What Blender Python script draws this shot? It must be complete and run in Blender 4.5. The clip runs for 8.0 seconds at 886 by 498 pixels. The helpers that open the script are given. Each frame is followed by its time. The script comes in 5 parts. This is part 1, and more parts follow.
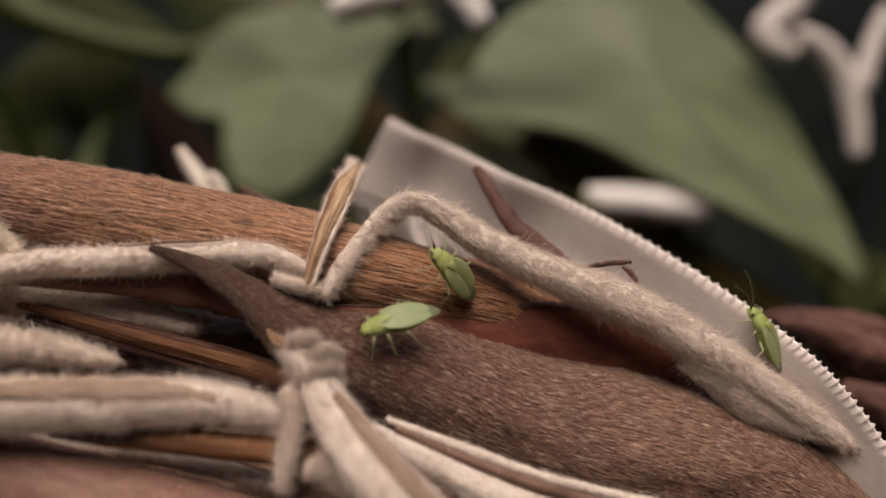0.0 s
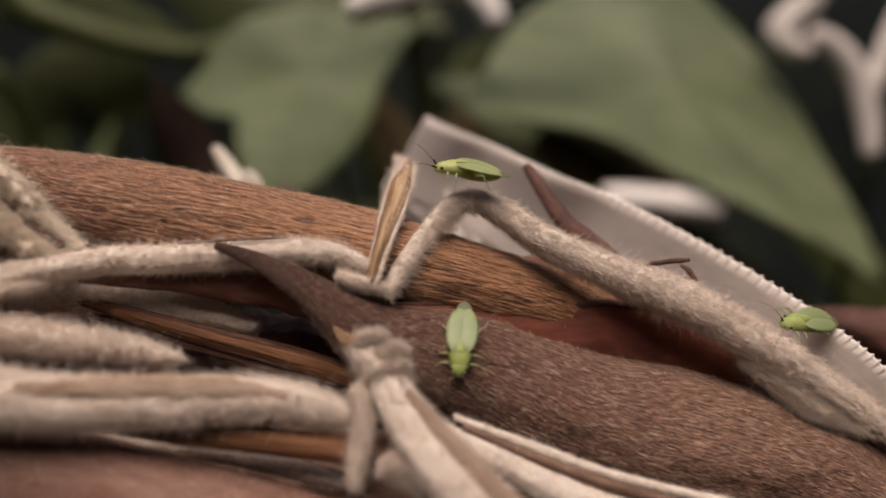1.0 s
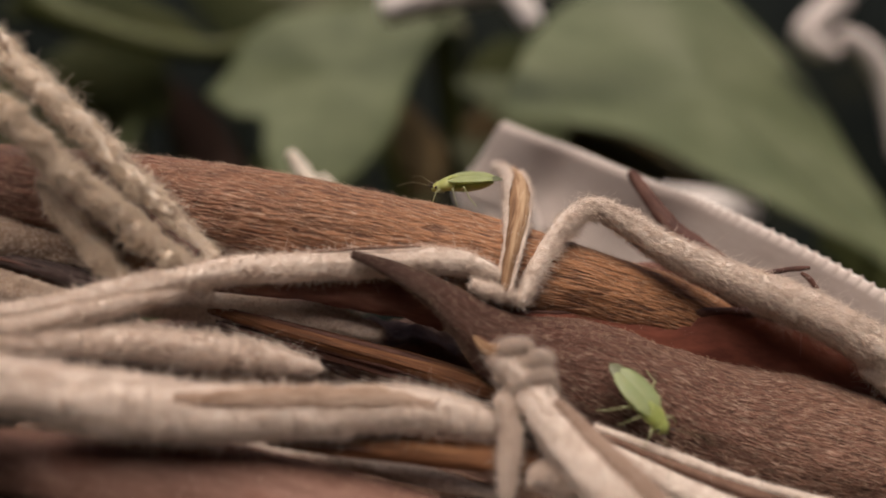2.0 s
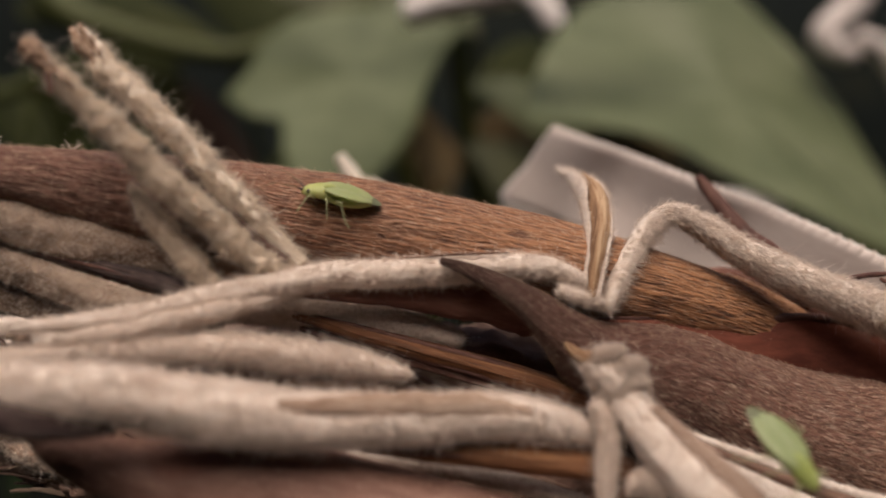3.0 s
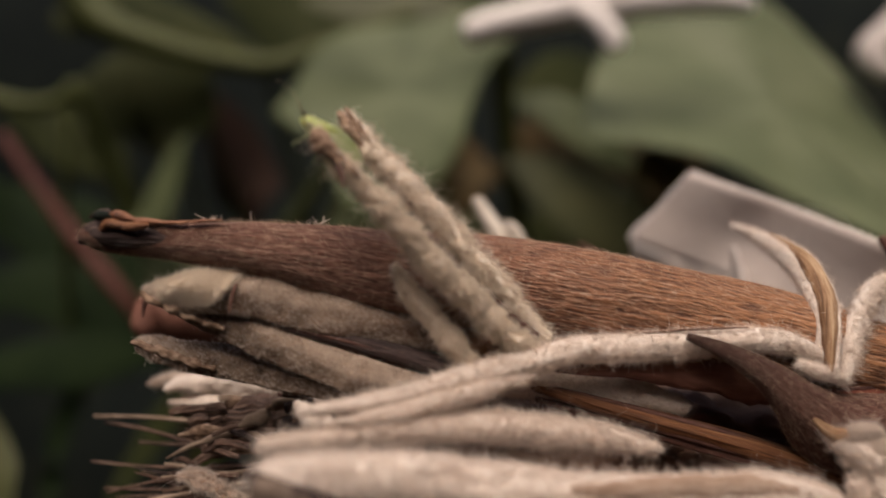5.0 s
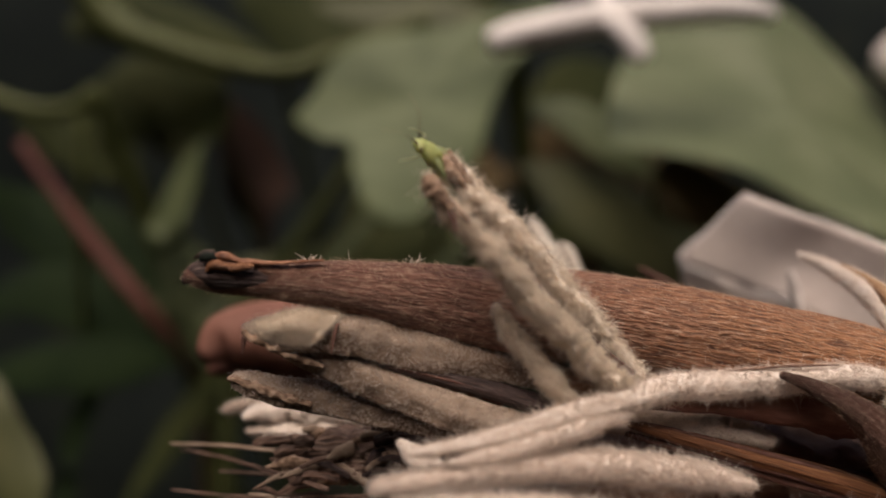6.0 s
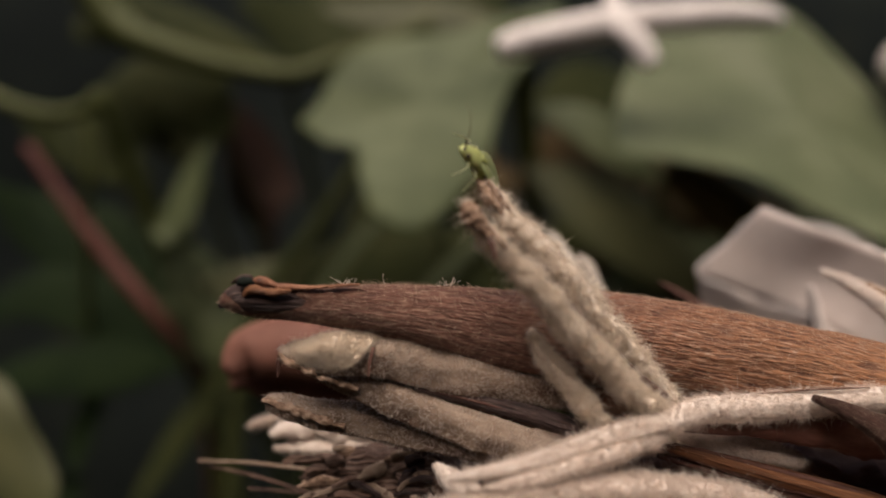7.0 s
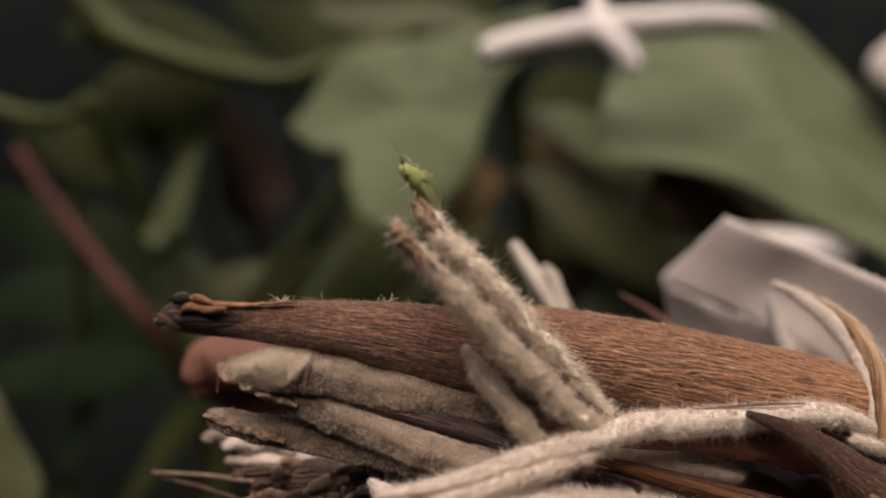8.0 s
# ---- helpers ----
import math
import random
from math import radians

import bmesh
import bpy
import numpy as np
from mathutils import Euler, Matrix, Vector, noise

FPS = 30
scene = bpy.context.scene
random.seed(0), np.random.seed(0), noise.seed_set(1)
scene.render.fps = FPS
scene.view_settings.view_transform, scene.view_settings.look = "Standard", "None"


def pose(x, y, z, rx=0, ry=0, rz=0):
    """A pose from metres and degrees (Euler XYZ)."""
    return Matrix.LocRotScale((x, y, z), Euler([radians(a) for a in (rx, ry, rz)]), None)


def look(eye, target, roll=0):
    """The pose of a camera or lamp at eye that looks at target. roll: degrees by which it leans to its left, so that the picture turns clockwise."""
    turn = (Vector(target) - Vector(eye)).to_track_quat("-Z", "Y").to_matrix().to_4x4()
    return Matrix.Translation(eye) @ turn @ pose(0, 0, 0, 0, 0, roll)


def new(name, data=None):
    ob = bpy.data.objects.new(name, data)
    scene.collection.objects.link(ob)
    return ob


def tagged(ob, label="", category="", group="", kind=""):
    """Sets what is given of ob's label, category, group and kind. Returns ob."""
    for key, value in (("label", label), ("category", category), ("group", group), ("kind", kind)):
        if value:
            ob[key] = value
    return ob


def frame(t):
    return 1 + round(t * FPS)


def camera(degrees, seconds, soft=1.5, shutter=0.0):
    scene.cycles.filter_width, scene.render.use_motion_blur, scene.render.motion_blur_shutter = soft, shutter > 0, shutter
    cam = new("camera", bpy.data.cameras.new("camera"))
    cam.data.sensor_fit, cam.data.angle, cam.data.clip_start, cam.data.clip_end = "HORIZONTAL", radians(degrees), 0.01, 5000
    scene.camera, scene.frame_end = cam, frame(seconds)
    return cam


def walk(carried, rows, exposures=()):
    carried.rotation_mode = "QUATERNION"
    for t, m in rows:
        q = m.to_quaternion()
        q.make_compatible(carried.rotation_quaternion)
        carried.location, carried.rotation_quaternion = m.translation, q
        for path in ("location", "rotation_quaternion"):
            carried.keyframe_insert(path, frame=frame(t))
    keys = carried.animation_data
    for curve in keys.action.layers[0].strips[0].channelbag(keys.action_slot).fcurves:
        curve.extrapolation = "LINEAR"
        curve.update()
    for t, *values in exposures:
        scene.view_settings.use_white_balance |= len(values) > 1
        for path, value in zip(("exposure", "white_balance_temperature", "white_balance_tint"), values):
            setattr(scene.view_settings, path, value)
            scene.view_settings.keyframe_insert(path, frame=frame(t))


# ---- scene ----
from mathutils.kdtree import KDTree

cam = camera(62.8, 8.0, 1.7, 0.4)
METRES, EYE, TILT, LEAN, TURN = 0.032, 0.25, 0.0, 0.0, 0.0
ROWS = [
    (0.0, 0.0, 0.0, 0.0, 0.0, 0.0, -0.0),
    (0.5, -0.0279, 0.0014, -0.0013, -0.02, -0.05, -0.02),
    (1.0, -0.0825, 0.002, -0.0029, -0.02, 0.0, -0.04),
    (1.5, -0.1897, 0.0021, 0.0043, -0.04, -0.12, -0.07),
    (1.7, -0.2170, 0.0021, 0.0066, -0.04, -0.10, -0.07),
    (2.8, -0.3420, 0.0021, 0.0150, -0.02, -0.03, -0.09),
    (3.0, -0.365, 0.0021, 0.016, -0.02, -0.01, -0.09),
    (3.5, -0.4848, 0.0027, 0.0179, -0.05, 0.06, -0.13),
    (4.0, -0.5522, 0.0015, 0.0293, -0.18, 0.04, -0.14),
    (4.5, -0.6273, -0.0079, 0.0714, -0.31, -0.0, -0.21),
    (5.0, -0.6878, -0.0166, 0.1139, -0.38, -0.06, -0.2),
    (5.2, -0.7205, -0.0195, 0.1345, -0.4, -0.08, -0.2),
    (6.3, -0.8356, -0.0302, 0.1745, -0.46, -0.19, -0.22),
    (6.5, -0.8458, -0.0312, 0.1837, -0.46, -0.2, -0.22),
    (7.0, -0.8613, -0.0339, 0.1982, -0.48, -0.22, -0.24),
    (7.5, -0.8224, -0.0398, 0.2146, -0.42, -0.24, -0.22),
    (8.0, -0.7768, -0.0431, 0.2215, -0.4, -0.23, -0.21),
]
walk(cam, [(t, pose(0, 0, EYE, TILT, LEAN, TURN) @ pose(METRES * x, METRES * y, METRES * z, 90 + pitch, roll, yaw)) for t, x, y, z, yaw, pitch, roll in ROWS])
# a macro lens: sharp about three centimetres away
cam.data.dof.use_dof = True
cam.data.dof.focus_distance = 0.0318
cam.data.dof.aperture_fstop = 22.0

# ---- light ----
world = bpy.data.worlds.new("sky")
scene.world = world
world.use_nodes = True
wn = world.node_tree.nodes
sky = wn.new("ShaderNodeTexSky")
sky.sky_type, sky.sun_disc = "NISHITA", False
sky.air_density, sky.dust_density, sky.ozone_density = 0.7, 5.0, 0.3
sky.sun_elevation, sky.sun_rotation = radians(61), radians(189)
world.node_tree.links.new(sky.outputs[0], wn["Background"].inputs[0])
wn["Background"].inputs[1].default_value = 0.11
sun = new("sun", bpy.data.lights.new("sun", "SUN"))
sun.data.energy, sun.data.angle, sun.data.color = 3.2, radians(50), (1.0, 0.84, 0.70)
sun.matrix_world = look((-0.10, -0.66, 1.20), (0, 0, 0))
scene.view_settings.exposure = 0.0

# ---- plan units: centimetres from the first eye ----
S = 0.01


# ---- materials ----
def mat(name, colours, scale=(20, 20, 20), rough=0.8, bump=0.3, fine=6.0, stops=(0.3, 0.7), metal=0.0, spots=None, through_light=0.0, sheen=0.0, coord="grain", spec=0.3, along=None, leaf=0.0, sharp=0.0):
    """A surface with two scales of tone: broad patches and fine grain along the 'grain' attribute (cm)."""
    m = bpy.data.materials.new(name)
    m.use_nodes = True
    n, l = m.node_tree.nodes, m.node_tree.links
    b = n["Principled BSDF"]
    b.inputs["Roughness"].default_value, b.inputs["Metallic"].default_value = rough, metal
    b.inputs["Specular IOR Level"].default_value = spec
    if sheen:
        b.inputs["Sheen Weight"].default_value, b.inputs["Sheen Roughness"].default_value = sheen, 0.5
    if through_light:
        b.inputs["Subsurface Weight"].default_value, b.inputs["Subsurface Radius"].default_value, b.inputs["Subsurface Scale"].default_value = through_light, (1, 0.8, 0.5), 0.0004
    a = n.new("ShaderNodeAttribute")
    a.attribute_name = coord
    mp = n.new("ShaderNodeMapping")
    mp.inputs["Scale"].default_value = scale
    l.new(a.outputs["Vector"], mp.inputs[0])
    f1, f2 = n.new("ShaderNodeTexNoise"), n.new("ShaderNodeTexNoise")
    f1.inputs["Scale"].default_value, f1.inputs["Detail"].default_value, f1.inputs["Roughness"].default_value = 1.0, 5, 0.65
    f2.inputs["Scale"].default_value, f2.inputs["Detail"].default_value = 1.0, 3
    m2 = n.new("ShaderNodeMapping")
    m2.inputs["Scale"].default_value = tuple(s / fine for s in scale)
    l.new(a.outputs["Vector"], m2.inputs[0])
    l.new(mp.outputs[0], f1.inputs["Vector"])
    l.new(m2.outputs[0], f2.inputs["Vector"])
    mixf = n.new("ShaderNodeMath")
    mixf.operation = "MULTIPLY_ADD"
    mixf.inputs[1].default_value = 0.55 + sharp
    half = n.new("ShaderNodeMath")
    half.operation = "MULTIPLY"
    half.inputs[1].default_value = 0.45 - sharp
    l.new(f2.outputs[0], half.inputs[0])
    l.new(f1.outputs[0], mixf.inputs[0])
    l.new(half.outputs[0], mixf.inputs[2])
    ramp = n.new("ShaderNodeValToRGB")
    e = ramp.color_ramp.elements
    k = len(colours)
    while len(e) < k:
        e.new(0.5)
    for i, c in enumerate(colours):
        e[i].position, e[i].color = stops[0] + (stops[1] - stops[0]) * i / (k - 1), (*c, 1)
    l.new(mixf.outputs[0], ramp.inputs[0])
    colour = ramp.outputs[0]
    if spots:
        f3, m3, r3, mx = n.new("ShaderNodeTexNoise"), n.new("ShaderNodeMapping"), n.new("ShaderNodeValToRGB"), n.new("ShaderNodeMix")
        m3.inputs["Scale"].default_value = spots[1]
        l.new(a.outputs["Vector"], m3.inputs[0])
        l.new(m3.outputs[0], f3.inputs["Vector"])
        f3.inputs["Scale"].default_value, f3.inputs["Detail"].default_value = 1.0, 4
        r3.color_ramp.elements[0].position, r3.color_ramp.elements[1].position = spots[2], spots[3]
        l.new(f3.outputs[0], r3.inputs[0])
        mx.data_type = "RGBA"
        mx.inputs["B"].default_value = (*spots[0], 1)
        l.new(r3.outputs[0], mx.inputs["Factor"])
        l.new(colour, mx.inputs["A"])
        colour = mx.outputs["Result"]
    if along:
        sx, rg, mx = n.new("ShaderNodeSeparateXYZ"), n.new("ShaderNodeMapRange"), n.new("ShaderNodeMix")
        l.new(a.outputs["Vector"], sx.inputs[0])
        wob = n.new("ShaderNodeMath")
        wob.operation = "MULTIPLY_ADD"
        wob.inputs[1].default_value = 0.8
        l.new(f2.outputs[0], wob.inputs[0])
        l.new(sx.outputs[0], wob.inputs[2])
        l.new(wob.outputs[0], rg.inputs["Value"])
        rg.inputs["From Min"].default_value, rg.inputs["From Max"].default_value = along[1], along[2]
        mx.data_type, mx.blend_type = "RGBA", "MULTIPLY"
        mx.inputs["B"].default_value = (*along[0], 1)
        l.new(rg.outputs[0], mx.inputs["Factor"])
        l.new(colour, mx.inputs["A"])
        colour = mx.outputs["Result"]
    l.new(colour, b.inputs["Base Color"])
    if leaf:
        tr, add = n.new("ShaderNodeBsdfTranslucent"), n.new("ShaderNodeMixShader")
        l.new(colour, tr.inputs["Color"])
        add.inputs[0].default_value = leaf
        l.new(b.outputs[0], add.inputs[1])
        l.new(tr.outputs[0], add.inputs[2])
        l.new(add.outputs[0], n["Material Output"].inputs[0])
    bp = n.new("ShaderNodeBump")
    bp.inputs["Strength"].default_value, bp.inputs["Distance"].default_value = bump, 0.00008
    l.new(f1.outputs[0], bp.inputs["Height"])
    l.new(bp.outputs[0], b.inputs["Normal"])
    return m


def bark(name, crack, low, high, fleck, stain, along=None, size=1.0, rough=0.62, pale=(0.56, 0.72), strand=(5.5, 78, 78), open_at=(0.56, 0.28)):
    """Woody skin: short wavy cracks along the grain, fine fibres, pale flecks and broad stains (grain attribute, cm)."""
    m = bpy.data.materials.new(name)
    m.use_nodes = True
    n, l = m.node_tree.nodes, m.node_tree.links
    b = n["Principled BSDF"]
    b.inputs["Roughness"].default_value, b.inputs["Specular IOR Level"].default_value = rough, 0.35
    a = n.new("ShaderNodeAttribute")
    a.attribute_name = "grain"

    def cloud(scale, detail, warp=0.0):
        mp, t = n.new("ShaderNodeMapping"), n.new("ShaderNodeTexNoise")
        mp.inputs["Scale"].default_value = tuple(v * size for v in scale)
        l.new(a.outputs["Vector"], mp.inputs[0])
        l.new(mp.outputs[0], t.inputs["Vector"])
        t.inputs["Scale"].default_value, t.inputs["Detail"].default_value, t.inputs["Distortion"].default_value = 1.0, detail, warp
        return t.outputs[0]

    def spread(value, lo, hi):
        r = n.new("ShaderNodeMapRange")
        r.inputs["From Min"].default_value, r.inputs["From Max"].default_value = lo, hi
        l.new(value, r.inputs["Value"])
        return r.outputs[0]

    def blend(factor, x, y, kind="MIX"):
        k = n.new("ShaderNodeMix")
        k.data_type, k.blend_type = "RGBA", kind
        l.new(factor, k.inputs["Factor"])
        for slot, v in (("A", x), ("B", y)):
            if isinstance(v, tuple):
                k.inputs[slot].default_value = (*v, 1)
            else:
                l.new(v, k.inputs[slot])
        return k.outputs["Result"]

    strands, fibres, broad, hairs = cloud(strand, 3, 0.35), cloud((17, 150, 150), 3, 0.3), cloud((0.9, 2.6, 2.6), 3), cloud((14, 90, 90), 2, 0.3)
    colour = blend(spread(fibres, 0.32, 0.68), low, high)
    colour = blend(spread(broad, 0.46, 0.66), colour, blend(spread(fibres, 0.3, 0.7), tuple(v * 0.55 for v in stain), stain))
    if along:
        sx, wob = n.new("ShaderNodeSeparateXYZ"), n.new("ShaderNodeMath")
        l.new(a.outputs["Vector"], sx.inputs[0])
        wob.operation, wob.inputs[1].default_value = "MULTIPLY_ADD", 1.0
        l.new(broad, wob.inputs[0])
        l.new(sx.outputs[0], wob.inputs[2])
        colour = blend(spread(wob.outputs[0], along[1], along[2]), colour, blend(spread(fibres, 0.3, 0.7), tuple(v * 0.6 for v in along[0]), along[0]))
    colour = blend(spread(hairs, *pale), colour, blend(spread(fibres, 0.4, 0.7), colour, fleck))
    colour = blend(spread(strands, *open_at), colour, crack)
    l.new(colour, b.inputs["Base Color"])
    add = n.new("ShaderNodeMath")
    add.operation, add.inputs[1].default_value = "MULTIPLY_ADD", 0.35
    l.new(fibres, add.inputs[0])
    l.new(spread(strands, 0.30, 0.62), add.inputs[2])
    bp = n.new("ShaderNodeBump")
    bp.inputs["Strength"].default_value, bp.inputs["Distance"].default_value = 1.0, 0.00009
    l.new(add.outputs[0], bp.inputs["Height"])
    l.new(bp.outputs[0], b.inputs["Normal"])
    return m


FELT = mat("felt", [(0.44, 0.335, 0.275), (0.66, 0.56, 0.49), (0.76, 0.675, 0.61)], (45, 80, 80), 0.95, 1.0, 5, stops=(0.34, 0.62), sheen=0.4, spec=0.05, sharp=0.2, spots=((0.36, 0.25, 0.19), (5, 12, 12), 0.60, 0.78))
FELT_CREAM = mat("felt_cream", [(0.50, 0.395, 0.30), (0.80, 0.69, 0.58), (0.90, 0.81, 0.71)], (38, 60, 60), 0.95, 1.0, 5, stops=(0.34, 0.62), sheen=0.3, spec=0.05, sharp=0.2, spots=((0.36, 0.25, 0.17), (9, 16, 16), 0.60, 0.78))
FELT_SPLIT = mat("felt_split", [(0.26, 0.165, 0.115), (0.44, 0.31, 0.235), (0.58, 0.455, 0.365)], (8, 70, 70), 0.95, 1.0, 5, stops=(0.36, 0.64))
FELT_GREY = mat("felt_rotten", [(0.075, 0.052, 0.040), (0.16, 0.118, 0.094), (0.28, 0.22, 0.18)], (20, 40, 40), 0.95, 1.0, 5)
HAIR_CREAM = mat("cream_hair", [(0.92, 0.815, 0.70), (0.97, 0.91, 0.82)], (6, 6, 6), 0.8, 0.0, 4, spec=0.15, leaf=0.55)
HAIR = mat("hair", [(0.86, 0.745, 0.66), (0.95, 0.875, 0.81)], (6, 6, 6), 0.8, 0.0, 4, spec=0.15, leaf=0.5)
POD_PLUM = bark("pod_bark_plum", (0.072, 0.030, 0.020), (0.125, 0.052, 0.037), (0.25, 0.118, 0.080), (0.48, 0.33, 0.24), (0.19, 0.082, 0.055), ((0.47, 0.225, 0.110), 4.4, 6.6), 1.3, pale=(0.50, 0.68), strand=(9, 88, 88))
POD_PALE = mat("pod_bark_pale", [(0.12, 0.060, 0.046), (0.195, 0.104, 0.080), (0.28, 0.168, 0.134)], (8, 30, 30), 0.7, 0.6, 8, spots=((0.15, 0.05, 0.03), (2, 4, 4), 0.60, 0.8))
POD_DARK = bark("pod_bark_dark", (0.048, 0.020, 0.015), (0.095, 0.038, 0.028), (0.17, 0.075, 0.054), (0.50, 0.38, 0.30), (0.14, 0.048, 0.032), ((0.255, 0.132, 0.092), 12.2, 13.6), 1.35, pale=(0.47, 0.66), strand=(17, 115, 115), open_at=(0.54, 0.24))
FELT_BROWN = mat("felt_withered", [(0.085, 0.050, 0.033), (0.27, 0.175, 0.12), (0.45, 0.325, 0.245)], (30, 44, 44), 0.95, 1.0, 4, stops=(0.36, 0.62), sharp=0.15)
HOODWOOL = mat("hood_wool", [(0.62, 0.51, 0.40), (0.80, 0.69, 0.57), (0.90, 0.81, 0.70)], (30, 60, 60), 0.95, 1.0, 5, stops=(0.34, 0.62), spec=0.05)
SHARD = bark("shard_bark", (0.030, 0.016, 0.012), (0.110, 0.062, 0.046), (0.23, 0.145, 0.108), (0.46, 0.34, 0.27), (0.17, 0.088, 0.06), None, 1.0)
RUST = mat("rust_leaf", [(0.085, 0.040, 0.014), (0.17, 0.085, 0.030), (0.26, 0.145, 0.055)], (1.2, 3, 3), 0.7, 0.3, 3)
FELT_PINK = mat("felt_inner", [(0.21, 0.135, 0.10), (0.32, 0.225, 0.175), (0.44, 0.335, 0.275)], (16, 60, 60), 0.9, 0.8, 6)
POD_FUZZ = mat("pod_hair", [(0.44, 0.30, 0.21), (0.66, 0.50, 0.38)], (6, 6, 6), 0.7, 0.0, 4)
REDSKIN = mat("red_skin", [(0.085, 0.026, 0.019), (0.20, 0.066, 0.044), (0.31, 0.125, 0.085)], (5, 18, 18), 0.5, 0.5, 6)
DARKSKIN = mat("dark_inner_skin", [(0.055, 0.020, 0.015), (0.13, 0.052, 0.037), (0.22, 0.105, 0.076)], (6, 30, 30), 0.6, 0.5, 6)
THORN = mat("thorn_bark", [(0.035, 0.016, 0.014), (0.10, 0.045, 0.035), (0.19, 0.10, 0.075)], (14, 60, 60), 0.7, 0.8, 6)
SPLINT = mat("splint_wood", [(0.030, 0.012, 0.007), (0.19, 0.080, 0.036), (0.38, 0.19, 0.09)], (4, 130, 130), 0.6, 0.9, 6, stops=(0.36, 0.66))
INNER = mat("leaf_inner_face", [(0.06, 0.028, 0.016), (0.25, 0.14, 0.075), (0.46, 0.32, 0.20)], (5, 120, 120), 0.75, 0.9, 6, stops=(0.38, 0.64))
PAPER = mat("leaf_underside", [(0.56, 0.475, 0.435), (0.64, 0.555, 0.515), (0.72, 0.635, 0.595)], (10, 30, 30), 0.9, 0.35, 9, leaf=0.18)
PEEL = mat("peeled_sheath", [(0.135, 0.088, 0.063), (0.285, 0.21, 0.16), (0.47, 0.375, 0.30)], (9, 30, 30), 0.95, 0.8, 7, stops=(0.32, 0.68), spec=0.1, spots=((0.125, 0.066, 0.042), (3, 9, 9), 0.58, 0.76))
CHAR_PLUM = bark("charred_bark", (0.012, 0.008, 0.008), (0.045, 0.026, 0.024), (0.10, 0.062, 0.055), (0.26, 0.19, 0.16), (0.06, 0.030, 0.026), None, 1.0)
FLAP = mat("torn_orange_skin", [(0.075, 0.030, 0.018), (0.22, 0.095, 0.052), (0.36, 0.18, 0.105)], (20, 50, 50), 0.6, 0.9, 5, stops=(0.36, 0.64))
CHAR = mat("charred_rim", [(0.010, 0.006, 0.005), (0.030, 0.016, 0.012), (0.07, 0.038, 0.028)], (14, 40, 40), 0.6, 0.9, 5)
DUST = mat("dry_core", [(0.060, 0.034, 0.025), (0.175, 0.102, 0.075), (0.31, 0.21, 0.158)], (10, 40, 40), 0.9, 0.9, 5)
SALMON = mat("salmon_lining", [(0.13, 0.055, 0.038), (0.26, 0.125, 0.088), (0.40, 0.23, 0.17)], (6, 26, 26), 0.75, 0.5, 5)
PINK = mat("pink_bract", [(0.10, 0.042, 0.030), (0.17, 0.074, 0.053), (0.24, 0.115, 0.084)], (4, 9, 9), 0.7, 0.3, 4)
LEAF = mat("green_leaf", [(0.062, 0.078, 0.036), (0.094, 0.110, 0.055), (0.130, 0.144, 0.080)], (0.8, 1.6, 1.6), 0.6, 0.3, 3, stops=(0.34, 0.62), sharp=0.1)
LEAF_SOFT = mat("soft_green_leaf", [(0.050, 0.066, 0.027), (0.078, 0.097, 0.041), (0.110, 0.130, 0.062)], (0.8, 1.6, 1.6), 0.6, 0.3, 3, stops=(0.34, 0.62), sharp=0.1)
# half-lit to deep-shade copies of the leaf green, shade put into the colours
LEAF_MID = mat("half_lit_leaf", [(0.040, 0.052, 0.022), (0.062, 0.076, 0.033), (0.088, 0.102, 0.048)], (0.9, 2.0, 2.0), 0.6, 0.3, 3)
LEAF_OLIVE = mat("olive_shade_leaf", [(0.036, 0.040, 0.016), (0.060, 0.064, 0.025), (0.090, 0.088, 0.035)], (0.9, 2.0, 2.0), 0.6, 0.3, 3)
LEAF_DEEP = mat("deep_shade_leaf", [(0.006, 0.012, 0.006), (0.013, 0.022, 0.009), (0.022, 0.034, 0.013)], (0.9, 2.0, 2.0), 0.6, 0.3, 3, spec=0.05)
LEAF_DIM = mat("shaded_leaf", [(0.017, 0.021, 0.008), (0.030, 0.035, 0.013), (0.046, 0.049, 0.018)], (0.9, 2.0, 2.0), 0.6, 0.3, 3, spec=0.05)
GREENSTEM = mat("green_stem", [(0.038, 0.046, 0.008), (0.066, 0.074, 0.018)], (1, 4, 4), 0.6, 0.3, 3)
# withered browns darkened for leaves in shade, the dimness painted in
BROWN_SHADED = mat("shaded_withered_leaf", [(0.010, 0.006, 0.005), (0.022, 0.013, 0.010), (0.036, 0.021, 0.014)], (1.2, 3, 3), 0.8, 0.3, 3, spec=0.05)
BROWN_DIM = mat("withered_shade_leaf", [(0.026, 0.021, 0.011), (0.055, 0.040, 0.020), (0.10, 0.066, 0.030)], (1.2, 3, 3), 0.7, 0.3, 3, spec=0.05)
OLIVE = mat("olive_stem", [(0.07, 0.05, 0.012), (0.15, 0.11, 0.03)], (1, 4, 4), 0.6, 0.3, 3)
REDSTEM = mat("red_stem", [(0.062, 0.018, 0.014), (0.11, 0.036, 0.027)], (1, 4, 4), 0.6, 0.3, 3)
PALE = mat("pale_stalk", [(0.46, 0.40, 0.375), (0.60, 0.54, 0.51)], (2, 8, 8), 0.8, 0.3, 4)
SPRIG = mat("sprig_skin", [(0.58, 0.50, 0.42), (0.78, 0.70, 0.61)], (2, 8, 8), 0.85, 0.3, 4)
# lit copy of pale_stalk: the strong light on it is put into the colour
PALE_LIT = mat("lit_pale_stalk", [(0.70, 0.64, 0.61), (0.86, 0.81, 0.78)], (2, 8, 8), 0.8, 0.3, 4)
